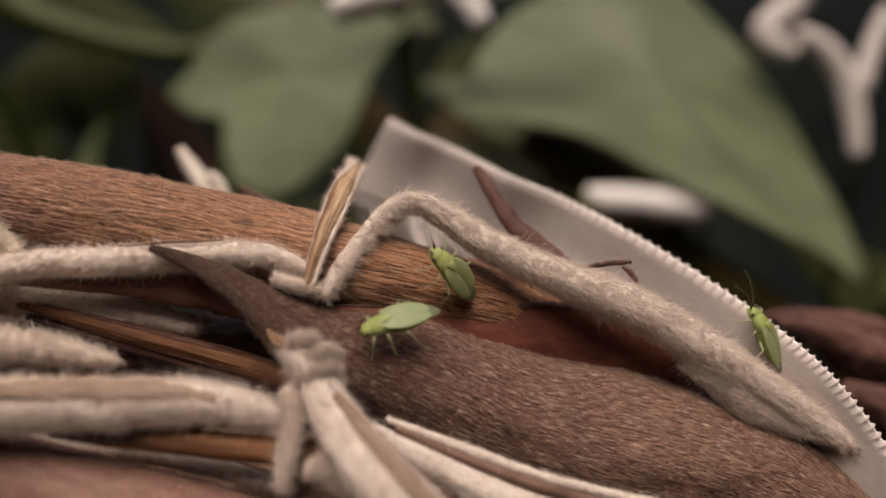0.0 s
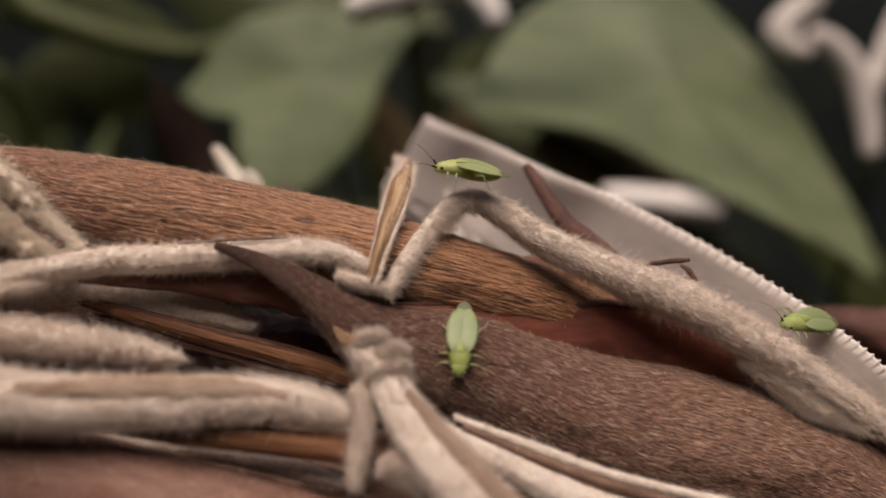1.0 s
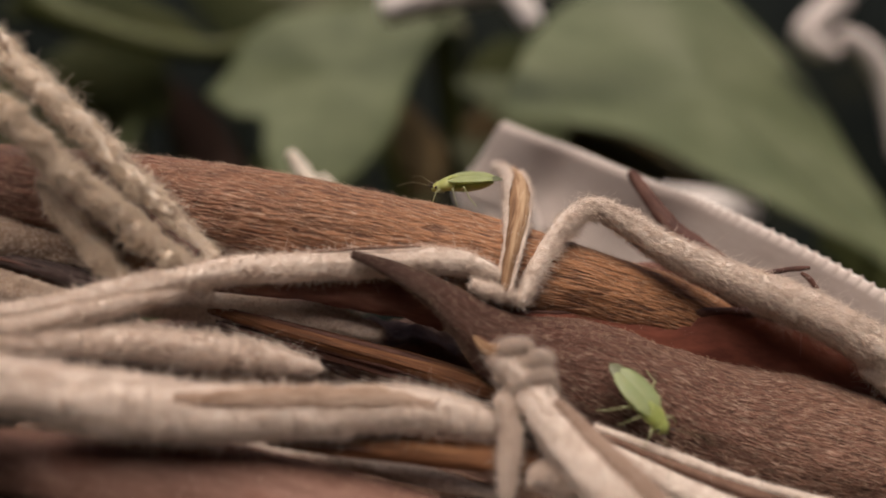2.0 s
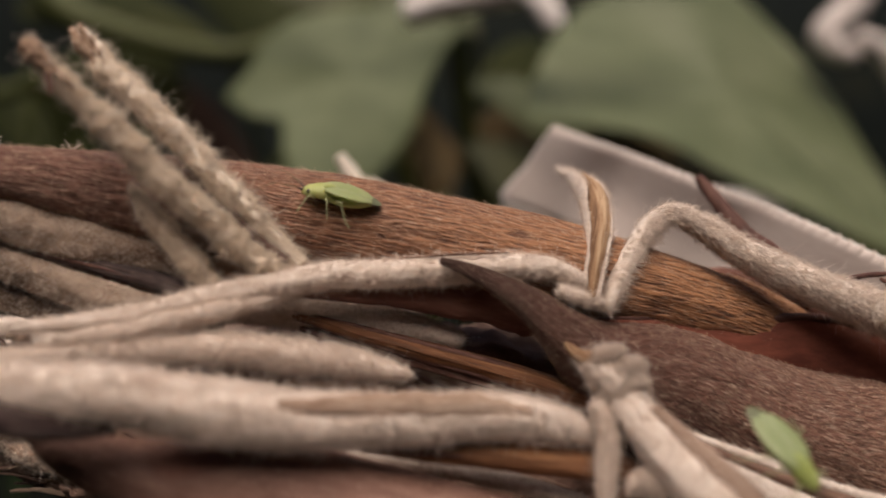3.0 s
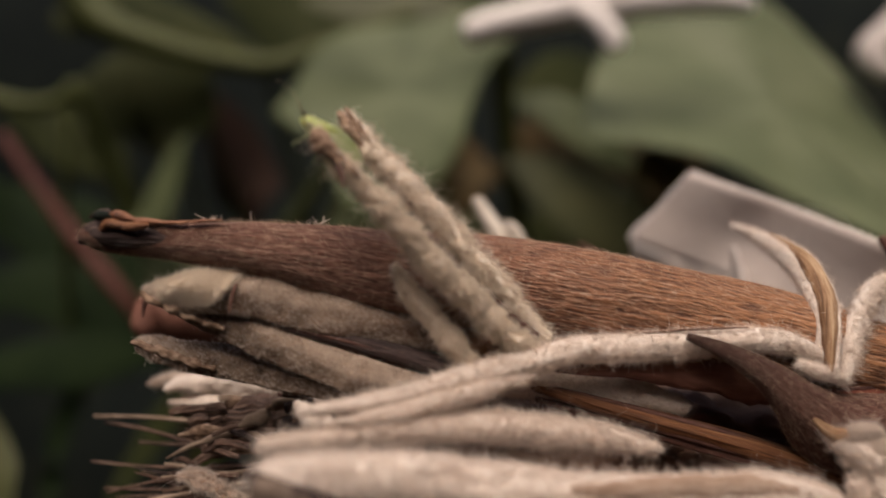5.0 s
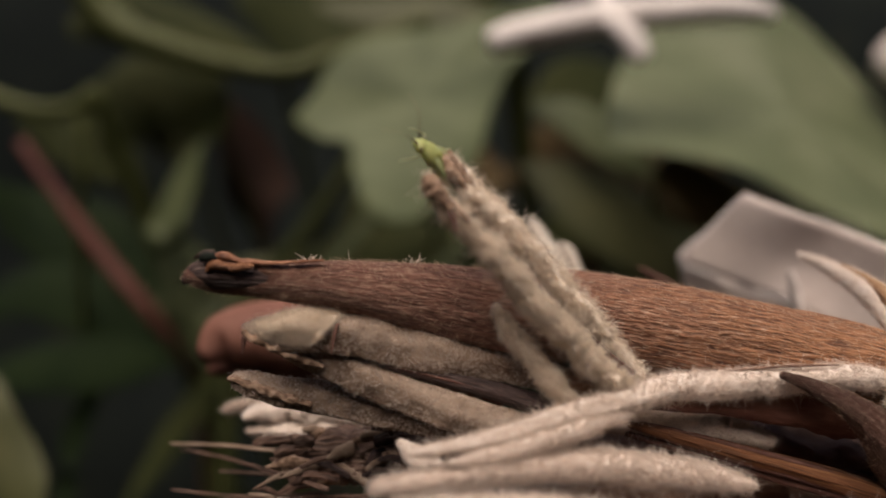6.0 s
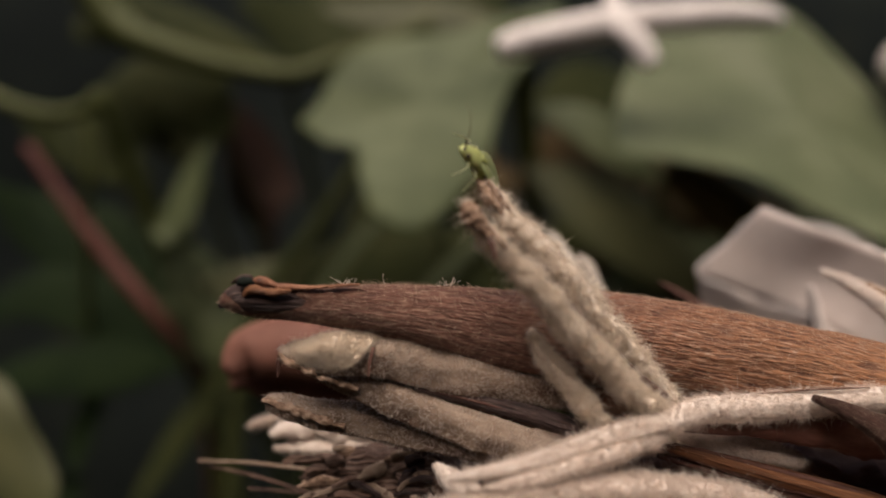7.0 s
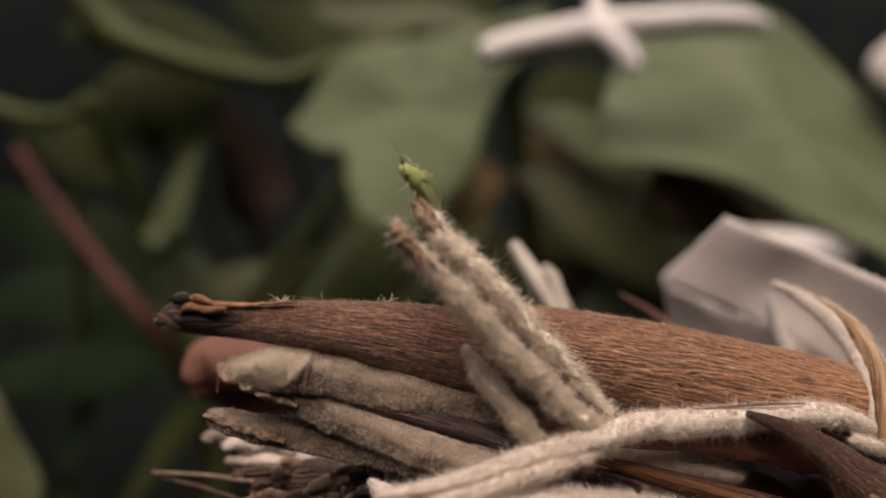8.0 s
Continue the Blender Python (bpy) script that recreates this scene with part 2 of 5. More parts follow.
SOIL = mat("soil", [(0.012, 0.009, 0.006), (0.035, 0.026, 0.016), (0.06, 0.045, 0.03)], (1.5, 1.5, 1.5), 0.95, 0.8, 5)
# near-black tone: deep shade put into the colour, for backdrop and pod hollow
DEEP_SHADE = mat("deep_shade_black", [(0.0015, 0.0042, 0.0048), (0.006, 0.010, 0.008), (0.020, 0.020, 0.010)], (0.35, 0.35, 0.35), 0.95, 0.2, 4, stops=(0.35, 0.75))
BUG = mat("bug_body", [(0.30, 0.36, 0.10), (0.39, 0.45, 0.145), (0.48, 0.52, 0.21)], (14, 14, 14), 0.45, 0.6, 4, through_light=0.35, spec=0.45, leaf=0.3)
WING = mat("bug_wing", [(0.29, 0.36, 0.165), (0.36, 0.42, 0.205), (0.43, 0.475, 0.26)], (10, 34, 34), 0.35, 0.6, 4, through_light=0.2, spec=0.5, leaf=0.4)
# climber's brighter copies: a paler green plus its backlight put into the colour
BUG_PALE_LIT = mat("pale_lit_bug_body", [(0.42, 0.47, 0.16), (0.52, 0.56, 0.215), (0.60, 0.63, 0.29)], (14, 14, 14), 0.45, 0.6, 4, through_light=0.35, spec=0.45, leaf=0.35)
WING_PALE_LIT = mat("pale_lit_bug_wing", [(0.38, 0.44, 0.20), (0.46, 0.51, 0.25), (0.54, 0.57, 0.32)], (10, 34, 34), 0.35, 0.6, 4, through_light=0.2, spec=0.5, leaf=0.45)
MEMBRANE = mat("bug_membrane", [(0.20, 0.22, 0.12), (0.28, 0.29, 0.18)], (10, 30, 30), 0.25, 0.3, 4, spec=0.5, leaf=0.5)
WHIP = mat("bug_antenna", [(0.10, 0.085, 0.04), (0.20, 0.17, 0.09)], (10, 10, 10), 0.5, 0.1, 4)
LIMB = mat("bug_limb", [(0.40, 0.44, 0.24), (0.55, 0.56, 0.36)], (10, 10, 10), 0.4, 0.1, 4, leaf=0.5)
BLACK = mat("bug_dark", [(0.012, 0.008, 0.006), (0.05, 0.022, 0.012)], (30, 30, 30), 0.3, 0.2, 4, spec=0.5)


# ---- geometry tools ----
def spline(ctrl, n):
    """n rows along a smooth curve through the rows of ctrl."""
    c = np.array(ctrl, float)
    d = np.r_[0, np.cumsum(np.linalg.norm(np.diff(c[:, :3], axis=0), axis=1) ** 0.5)]
    g = np.empty_like(c)
    g[1:-1] = (c[2:] - c[:-2]) / (d[2:] - d[:-2])[:, None]
    g[0], g[-1] = (c[1] - c[0]) / (d[1] - d[0]), (c[-1] - c[-2]) / (d[-1] - d[-2])
    x = np.linspace(0, d[-1], n)
    i = np.clip(np.searchsorted(d, x) - 1, 0, len(d) - 2)
    h = (d[i + 1] - d[i])[:, None]
    u = (x[:, None] - d[i][:, None]) / h
    return (2 * u**3 - 3 * u**2 + 1) * c[i] + (u**3 - 2 * u**2 + u) * h * g[i] + (3 * u**2 - 2 * u**3) * c[i + 1] + (u**3 - u**2) * h * g[i + 1]


def unit(v):
    return v / np.maximum(np.linalg.norm(v, axis=-1, keepdims=True), 1e-9)


def tube(ctrl, n=90, m=22, wide=1.0, tall=1.0, shape=None, lump=0.0, lump_size=(6, 9), ridge=0.0, ridge_size=(3, 40), up=(0, 0, 1), twist=0.0, seed=0, taper=0.0):
    """A swept body along (x, y, z, radius) rows: verts, faces and grain coordinates, in cm.
    shape(angle, u) scales the radius; lump and ridge are relief, as parts of the radius."""
    c = spline(ctrl, n)
    p, r = c[:, :3], np.maximum(c[:, 3], 0.0008)
    T = unit(np.gradient(p, axis=0))
    side = unit(np.cross(T, np.array(up, float)))
    nrm = np.cross(side, T)
    s = np.r_[0, np.cumsum(np.linalg.norm(np.diff(p, axis=0), axis=1))]
    th = np.linspace(0, 2 * np.pi, m, endpoint=False)
    U = np.linspace(0, 1, n)[:, None]
    TH = th[None, :] + twist * U
    k = np.ones((n, m)) if shape is None else shape(th[None, :] + 0 * U, U + 0 * th[None, :])
    girth = 0.75 * r.max()
    if lump or ridge:
        off = Vector((seed * 7.3, seed * 3.1, seed * 1.7))
        for i in range(n):
            for j in range(m):
                a, b = math.cos(th[j]) * girth, math.sin(th[j]) * girth
                v = 0.0
                if lump:
                    v += lump * noise.fractal(Vector((s[i] * lump_size[0], a * lump_size[1], b * lump_size[1])) + off, 0.6, 2.0, 3)
                if ridge:
                    v += ridge * noise.noise(Vector((s[i] * ridge_size[0], a * ridge_size[1], b * ridge_size[1])) + off)
                k[i, j] *= 1 + v
    cs, sn = np.cos(TH), np.sin(TH)
    R = (r[:, None] * k)[..., None]
    V = p[:, None, :] + R * (wide * cs[..., None] * side[:, None, :] + tall * sn[..., None] * nrm[:, None, :])
    G = np.stack([s[:, None] + 0 * cs, girth * np.cos(th)[None, :] + 0 * cs, girth * np.sin(th)[None, :] + 0 * cs], -1) + seed * 1.37
    V, G = V.reshape(-1, 3), G.reshape(-1, 3)
    F = []
    for i in range(n - 1):
        for j in range(m):
            q = (j + 1) % m
            F.append((i * m + j, (i + 1) * m + j, (i + 1) * m + q, i * m + q))
    a, b = len(V), len(V) + 1
    V = np.r_[V, [p[0] - T[0] * r[0] * 0.35], [p[-1] + T[-1] * r[-1] * 0.35]]
    G = np.r_[G, [G[0]], [G[-1]]]
    for j in range(m):
        q = (j + 1) % m
        F.append((a, j, q))
        F.append((b, (n - 1) * m + q, (n - 1) * m + j))
    return V, F, G


def sheet(rails, n=60, thick=0.02, edge=None, seed=0, wave=0.0, m=5):
    """A shell through smooth rails (rows of x, y, z), given thickness. edge(u, v) moves a point along the last rail's way."""
    R = np.array([spline(r, n) for r in rails])
    k = (len(rails) - 1) * m + 1
    grid = np.array([spline(R[:, i], k) if len(rails) > 2 else np.linspace(R[0, i], R[1, i], k) for i in range(n)])
    if edge is not None:
        grid += edge(np.linspace(0, 1, n)[:, None], np.linspace(0, 1, k)[None, :])[..., None] * unit(grid[:, -1] - grid[:, -2])[:, None, :]
    du, dv = np.gradient(grid, axis=0), np.gradient(grid, axis=1)
    N = unit(np.cross(du, dv))
    if wave:
        for i in range(n):
            for j in range(k):
                grid[i, j] += N[i, j] * wave * (noise.noise(Vector(grid[i, j] * 4) + Vector((seed, 0, 0))) + 0.5 * noise.noise(Vector(grid[i, j] * 15) + Vector((0, seed, 0))))
    A, B = grid + N * thick / 2, grid - N * thick / 2
    V = np.r_[A.reshape(-1, 3), B.reshape(-1, 3)]
    s = np.r_[0, np.cumsum(np.linalg.norm(np.diff(grid[:, k // 2], axis=0), axis=1))]
    w = np.linspace(0, np.linalg.norm(grid[n // 2, -1] - grid[n // 2, 0]), k)
    g = np.stack(np.broadcast_arrays(s[:, None], w[None, :], 0 * s[:, None]), -1).reshape(-1, 3) + seed * 2.1
    F, h = [], n * k
    for i in range(n - 1):
        for j in range(k - 1):
            q = (i * k + j, (i + 1) * k + j, (i + 1) * k + j + 1, i * k + j + 1)
            F.append(q)
            F.append(tuple(h + x for x in reversed(q)))
    rim = [i * k for i in range(n)] + [(n - 1) * k + j for j in range(1, k)] + [i * k + k - 1 for i in range(n - 2, -1, -1)] + [j for j in range(k - 2, 0, -1)]
    for a, b in zip(rim, rim[1:] + rim[:1]):
        F.append((b, a, h + a, h + b))
    return V, F, np.r_[g, g + (0, 0, 0.01)]


def star_leaf(centre, rim, bow=0.05, thick=0.05, rings=14, n=96, wave=0.15, seed=0):
    """A lobed leaf blade: rings from a centre out to a closed smooth rim, bowed along the view, with thickness."""
    c, q = np.array(centre, float), np.array(rim, float)
    q = np.r_[q, q[:1]]
    edge = spline(q, n + 1)[:-1]
    V, G = [c], [(0, 0, 0)]
    for i in range(1, rings + 1):
        k = i / rings
        for j in range(n):
            v = c + (edge[j] - c) * k
            v = v + np.array((0, 1, 0.15)) * (bow * k * k * 4 + wave * noise.noise(Vector(v * 0.5) + Vector((seed, 0, 0))))
            V.append(v)
            G.append(tuple(v - c))
    F = [(0, 1 + j, 1 + (j + 1) % n) for j in range(n)]
    for i in range(rings - 1):
        for j in range(n):
            a, b = 1 + i * n + j, 1 + i * n + (j + 1) % n
            F.append((a, a + n, b + n, b))
    V = np.array(V)
    h = len(V)
    F += [tuple(h + x for x in reversed(f)) for f in F]
    a0 = 1 + (rings - 1) * n
    F += [(a0 + j, h + a0 + j, h + a0 + (j + 1) % n, a0 + (j + 1) % n) for j in range(n)]
    return np.r_[V, V + (0, thick, 0)], F, np.r_[G, G]


def fuzz(body, count, length=0.05, lean=0.6, comb=(0, 0, 0), thick=0.0008, seed=0, spread=0.5, sag=0.3, clump=0.6, tuft=14):
    """Fine tapered hairs that stand on a body and lean together in tufts of about so many: verts, faces, grain."""
    V, F, _ = body
    V = np.asarray(V)
    rng = np.random.default_rng(seed)
    tri = np.array([f[:3] for f in F] + [(f[0], f[2], f[3]) for f in F if len(f) == 4])
    a, b, c = V[tri[:, 0]], V[tri[:, 1]], V[tri[:, 2]]
    nn = np.cross(b - a, c - a)
    ar = np.linalg.norm(nn, axis=1)
    nn = nn * np.sign(np.sum((a - V.mean(0)) * np.cross(b - V.mean(0), c - V.mean(0))))
    pick = rng.choice(len(tri), count, p=ar / ar.sum())
    u, v = rng.random(count), rng.random(count)
    flip = u + v > 1
    u[flip], v[flip] = 1 - u[flip], 1 - v[flip]
    P = a[pick] + u[:, None] * (b - a)[pick] + v[:, None] * (c - a)[pick]
    N = unit(nn[pick])
    D = unit(N + spread * rng.normal(size=(count, 3)) + lean * np.array(comb))
    L = length * (0.30 + 1.25 * rng.random(count) ** 2.4)[:, None]
    D2 = unit(D + sag * rng.normal(size=(count, 3)) + 0.8 * lean * np.array(comb))
    mid = P + D * L * 0.5
    end = mid + D2 * L * 0.5
    if clump:
        heads = max(8, count // tuft)
        tree = KDTree(heads)
        for k in range(heads):
            tree.insert(P[k], k)
        tree.balance()
        near = np.array([tree.find(p)[1] for p in P])
        pull = clump * rng.random((count, 1)) ** 0.6
        far = np.linalg.norm(P[near] - P, axis=1, keepdims=True) > 2.2 * length
        pull[far] = 0
        end = end + pull * (P[near] + (end - P)[near] * L / np.maximum(L[near], 1e-6) - end) * 0.9
        mid = mid + 0.35 * pull * (mid[near] - mid)
    x = unit(np.cross(D, rng.normal(size=(count, 3))))
    y = np.cross(D, x)
    w = thick
    vs = []
    for k in range(3):
        vs.append(P - D * w * 2 + w * (x * math.cos(k * 2.094) + y * math.sin(k * 2.094)))
    for k in range(3):
        vs.append(mid + 0.75 * w * (x * math.cos(k * 2.094) + y * math.sin(k * 2.094)))
    vs.append(end)
    W = np.stack(vs, 1).reshape(-1, 3)
    base = (np.arange(count) * 7)[:, None]
    fs = [(0, 1, 4, 3), (1, 2, 5, 4), (2, 0, 3, 5)]
    ft = [(3, 4, 6), (4, 5, 6), (5, 3, 6)]
    quads = np.concatenate([base + np.array(f) for f in fs])
    tris = np.concatenate([base + np.array(f) for f in ft])
    g = np.repeat(rng.random((count, 1)) * 9, 7, axis=0) * np.ones(3)
    return W, (quads, tris), g


def wool(body, count, length, comb=(0, 0, 0), seed=0, lay=0.6, stray=0.16, strand=0.0008):
    """A dense nap of tufted hairs with some long stray ones."""
    A = fuzz(body, count, length, lay, comb, strand, seed, 0.6, 0.6, 0.85, 26)
    B = fuzz(body, int(count * stray), length * 2.0, lay * 0.6, comb, 0.0006, seed + 1, 0.8, 0.9, 0.35, 5)
    k = len(A[0])
    return np.r_[A[0], B[0]], (np.r_[A[1][0], B[1][0] + k], np.r_[A[1][1], B[1][1] + k]), np.r_[A[2], B[2]]


def mesh_of(name, body, material, shift):
    V, F, G = body
    me = bpy.data.meshes.new(name)
    V = np.asarray(V, float) * S + shift
    if isinstance(F, tuple):
        q, t = F
        me.vertices.add(len(V))
        me.vertices.foreach_set("co", V.ravel())
        me.loops.add(q.size + t.size)
        me.polygons.add(len(q) + len(t))
        me.loops.foreach_set("vertex_index", np.r_[q.ravel(), t.ravel()].astype(np.int32))
        me.polygons.foreach_set("loop_start", np.r_[np.arange(len(q)) * 4, q.size + np.arange(len(t)) * 3].astype(np.int32))
        me.update(calc_edges=True)
    else:
        me.from_pydata([tuple(v) for v in V], [], F)
    g = me.attributes.new("grain", "FLOAT_VECTOR", "POINT")
    g.data.foreach_set("vector", np.ascontiguousarray(G, dtype=np.float32).ravel())
    me.polygons.foreach_set("use_smooth", np.ones(len(me.polygons), bool))
    me.materials.append(material)
    me.update()
    return me


def thing(name, origin, label, category, group="", kind=""):
    """An Empty at a place of the plan (cm) that carries parts."""
    ob = new(name)
    ob.empty_display_size = 0.001
    ob.location = Vector(origin[:3]) * S + Vector((0, 0, EYE))
    return tagged(ob, label, category, group, kind)


def part(name, body, material, parent, label="", kind=""):
    top = parent
    while top.parent:
        top = top.parent
    ob = new(name, mesh_of(name, body, material, np.array((0, 0, EYE)) - np.array(top.location)))
    ob.parent = parent
    return tagged(ob, label, kind=kind)


def join(*bodies):
    V, F, G, k = [], [], [], 0
    for v, f, g in bodies:
        V.append(v), G.append(g)
        F += [tuple(i + k for i in x) for x in f]
        k += len(v)
    return np.concatenate(V), F, np.concatenate(G)


def groove(at, depth, width):
    """A cross-section with a furrow at an angle (degrees)."""
    def shape(th, u):
        d = (th - radians(at) + np.pi) % (2 * np.pi) - np.pi
        return 1 - depth * np.exp(-(d / width) ** 2)
    return shape


def stalk(label, ctrl, hairs=5000, length=0.05, extra=(), wide=1.0, tall=1.0, shape=None, lump=0.09, seed=1, comb=(0, 0, 0), name="felted_stalk", n=150, skin=None, hair=None, woolly=0.8, knobs=(5, 9), lay=0.45, strand=0.0008):
    """A felted dry stalk: body and its nap of hairs; extra: more (name, ctrl, material, wide, tall, label) parts."""
    ob = thing(name, ctrl[0], label, "dried stalk", "felted stalks")
    if hairs:
        ctrl = [(x, y, z, r - 0.22 * min(length, r)) for x, y, z, r in ctrl]
    body = tube(ctrl, n, 30, wide, tall, shape, lump, knobs, 0.10, (4, 38), seed=seed)
    stem = part("stem", body, skin or FELT, ob)
    if not any(comb):
        comb = 0.9 * unit(np.array(ctrl[-1][:3]) - np.array(ctrl[0][:3]))
    if hairs:
        part("nap", wool(body, int(hairs * woolly * 2.2), length * 0.7, comb, seed, lay, strand=strand), hair or HAIR, stem, "fine cream hairs", "stuff")
    for k, (nm, c, material, w, t, lb) in enumerate(extra):
        rough = 0.7 if nm == "withered_tip" else 0.3 if nm in ("withered_end", "split") else 0.45 if nm == "knot" else 0.4 if nm == "rear_stem" else 0.2
        b = tube(c, 130, 26, w, t, None, rough, (13, 20) if rough > 0.5 else (11, 15) if rough > 0.25 else (5, 9), 0.10, (3, 60), seed=seed + 11 + k)
        piece = part(nm, b, material, ob, lb)
        if material in (FELT, FELT_CREAM) and hairs:
            part("nap", wool(b, int(hairs * woolly * 1.0), length * 0.7, comb, seed + 31 + k, lay, strand=strand), hair or HAIR, piece, "fine cream hairs", "stuff")
    return ob


# ---- setting ----
def ground_and_shade():
    n = 60
    xs, ys = np.linspace(-150, 150, n), np.linspace(-150, 150, n)
    V = [(x, y, -25 + 0.6 * noise.fractal(Vector((x * 0.15, y * 0.15, 0)), 0.7, 2.0, 4)) for x in xs for y in ys]
    F = [(i * n + j, (i + 1) * n + j, (i + 1) * n + j + 1, i * n + j + 1) for i in range(n - 1) for j in range(n - 1)]
    g = new("ground", mesh_of("ground", (np.array(V), F, np.array(V)), SOIL, np.array((0, 0, EYE))))
    tagged(g, "dark damp garden soil under the plants", "ground", kind="structure")
    # added ring all around, painted near black to stand for shaded foliage
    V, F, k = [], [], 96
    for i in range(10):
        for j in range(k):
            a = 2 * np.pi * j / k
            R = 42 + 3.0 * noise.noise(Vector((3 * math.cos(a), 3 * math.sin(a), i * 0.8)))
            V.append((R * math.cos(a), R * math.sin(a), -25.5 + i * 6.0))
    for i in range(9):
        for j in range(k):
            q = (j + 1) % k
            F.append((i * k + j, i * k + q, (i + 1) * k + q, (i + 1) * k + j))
    b = new("backdrop", mesh_of("backdrop", (np.array(V), F, np.array(V)), DEEP_SHADE, np.array((0, 0, EYE))))
    tagged(b, "near-black ring painted as the deep shade of foliage", "foliage", kind="structure")


ground_and_shade()


# ---- the dried plant ----
def crumbs(ob, ctrl, count, seed):
    """Splinters of pith that lie on a core's front."""
    rng = random.Random(seed)
    row = spline(ctrl, 80)
    for k in range(count):
        x, y, z, r = row[rng.randint(6, 72)]
        a = rng.uniform(-0.6, 0.9)
        p = np.array((x, y - r * math.cos(a), z + r * math.sin(a)))
        d = np.array((rng.uniform(0.08, 0.2), rng.uniform(-0.03, 0.03), rng.uniform(-0.08, 0.02)))
        w = rng.uniform(0.010, 0.022)
        part("crumb", tube([(*(p - d), w * 0.4), (*p, w), (*(p + d), w * 0.4)], 12, 8, 1, 1, None, 0.4, (10, 24), seed=k), (DUST, THORN, SPLINT)[k % 3], ob)


def woody_pods():
    up = thing("woody_pod", (-3.622, 2.857, 0.415), "long tapered reddish-brown woody pod with a broken tip", "seed pod", "woody pods")
    ctrl = [(-3.634, 2.860, 0.411, 0.025), (-3.582, 2.880, 0.407, 0.048), (-3.510, 2.910, 0.396, 0.060), (-3.304, 2.933, 0.386, 0.076), (-3.002, 2.974, 0.361, 0.113), (-2.641, 3.042, 0.303, 0.159), (-2.270, 3.064, 0.248, 0.187)] + [(-1.969, 3.225, 0.208, 0.217), (-1.477, 3.249, 0.129, 0.221), (-1.104, 3.268, 0.059, 0.220), (-0.724, 3.272, -0.020, 0.213), (-0.370, 3.299, -0.110, 0.199), (-0.063, 3.391, -0.193, 0.191), (0.206, 3.474, -0.268, 0.190), (0.455, 3.524, -0.358, 0.166), (0.678, 3.542, -0.450, 0.120), (0.860, 3.529, -0.520, 0.045)]
    body = tube(ctrl, 520, 130, 1, 1, None, 0.05, (2, 5), 0.03, (9, 92), seed=2)
    husk = part("husk", body, POD_PLUM, up)
    part("nap", fuzz(body, 22000, 0.026, 1.0, (-0.9, 0, 0.1), 0.0006, 3), POD_FUZZ, husk, "sparse short pale hairs", "stuff")
    tip = part("tip", tube([(-3.649, 2.885, 0.380, 0.0094), (-3.619, 2.885, 0.404, 0.0353), (-3.567, 2.885, 0.423, 0.0565), (-3.495, 2.885, 0.416, 0.0612), (-3.401, 2.885, 0.404, 0.0494), (-3.295, 2.885, 0.395, 0.0282), (-3.202, 2.885, 0.391, 0.0094)], 90, 36, 1, 1, None, 0.10, (7, 10), 0.10, (10, 60), seed=1), CHAR_PLUM, up, "dark blunt broken tip")
    part("torn_rim", tube([(-3.592, 2.850, 0.481, 0.0070), (-3.560, 2.850, 0.498, 0.0163), (-3.518, 2.850, 0.500, 0.0163), (-3.483, 2.850, 0.486, 0.0093)], 60, 12, 1, 1, None, 0.5, (14, 20), seed=5), CHAR, tip, "dark torn rim of the broken tip")
    # solid lump in near black: the shade inside the opening, painted
    part("hollow", tube([(-3.556, 2.815, 0.475, 0.0069), (-3.538, 2.815, 0.487, 0.0207), (-3.510, 2.815, 0.489, 0.0184), (-3.492, 2.815, 0.482, 0.0069)], 24, 12, 1, 1, None, 0.3, (14, 20), seed=9), DEEP_SHADE, tip, "near-black lump for the shade inside the broken tip")
    for c, material in (([(-3.533, 2.815, 0.429, 0.0046), (-3.501, 2.815, 0.455, 0.0138), (-3.460, 2.815, 0.452, 0.0207), (-3.410, 2.815, 0.443, 0.0184), (-3.341, 2.815, 0.450, 0.0069)], SPLINT), ([(-3.502, 2.830, 0.488, 0.0069), (-3.460, 2.830, 0.488, 0.0139), (-3.401, 2.830, 0.472, 0.0162), (-3.338, 2.830, 0.463, 0.0116), (-3.258, 2.830, 0.463, 0.0046)], FLAP)):
        part("torn_flap", tube(c, 70, 14, 1, 1, None, 0.9, (13, 18), seed=15), material, tip, "curled torn edge")
    flake = [(-3.476, 2.869, 0.475, 0.009), (-3.363, 2.878, 0.464, 0.014), (-3.236, 2.879, 0.464, 0.012), (-3.075, 2.889, 0.476, 0.007)]
    part("flake", tube(flake, 90, 10, 1.4, 0.7, None, 0.7, (18, 30), seed=6), FLAP, up, "pale flaking edge")

    rng = random.Random(11)
    for k in range(34):
        p = np.array(spline(ctrl, 60)[(9, 14, rng.randint(6, 50))[k % 3]])
        q = p[:3] + np.array((rng.uniform(-0.025, 0.025), -0.05, 1)) * (1, p[3], p[3] * 0.97)
        d = np.array((rng.uniform(-1, 1), rng.uniform(-0.5, 0.5), rng.uniform(0.4, 1.0))) * rng.uniform(0.02, 0.045)
        part("stray_fibre", tube([(*q, 0.0009), (*(q + d * 0.6), 0.0008), (*(q + d + (0.02 * rng.uniform(-1, 1), 0, 0.004)), 0.0005)], 10, 5), HAIR, up)

    lo = thing("woody_pod", (-1.165, 2.900, 0.002), "thick dark reddish-brown woody pod with a pointed spur", "seed pod", "woody pods")
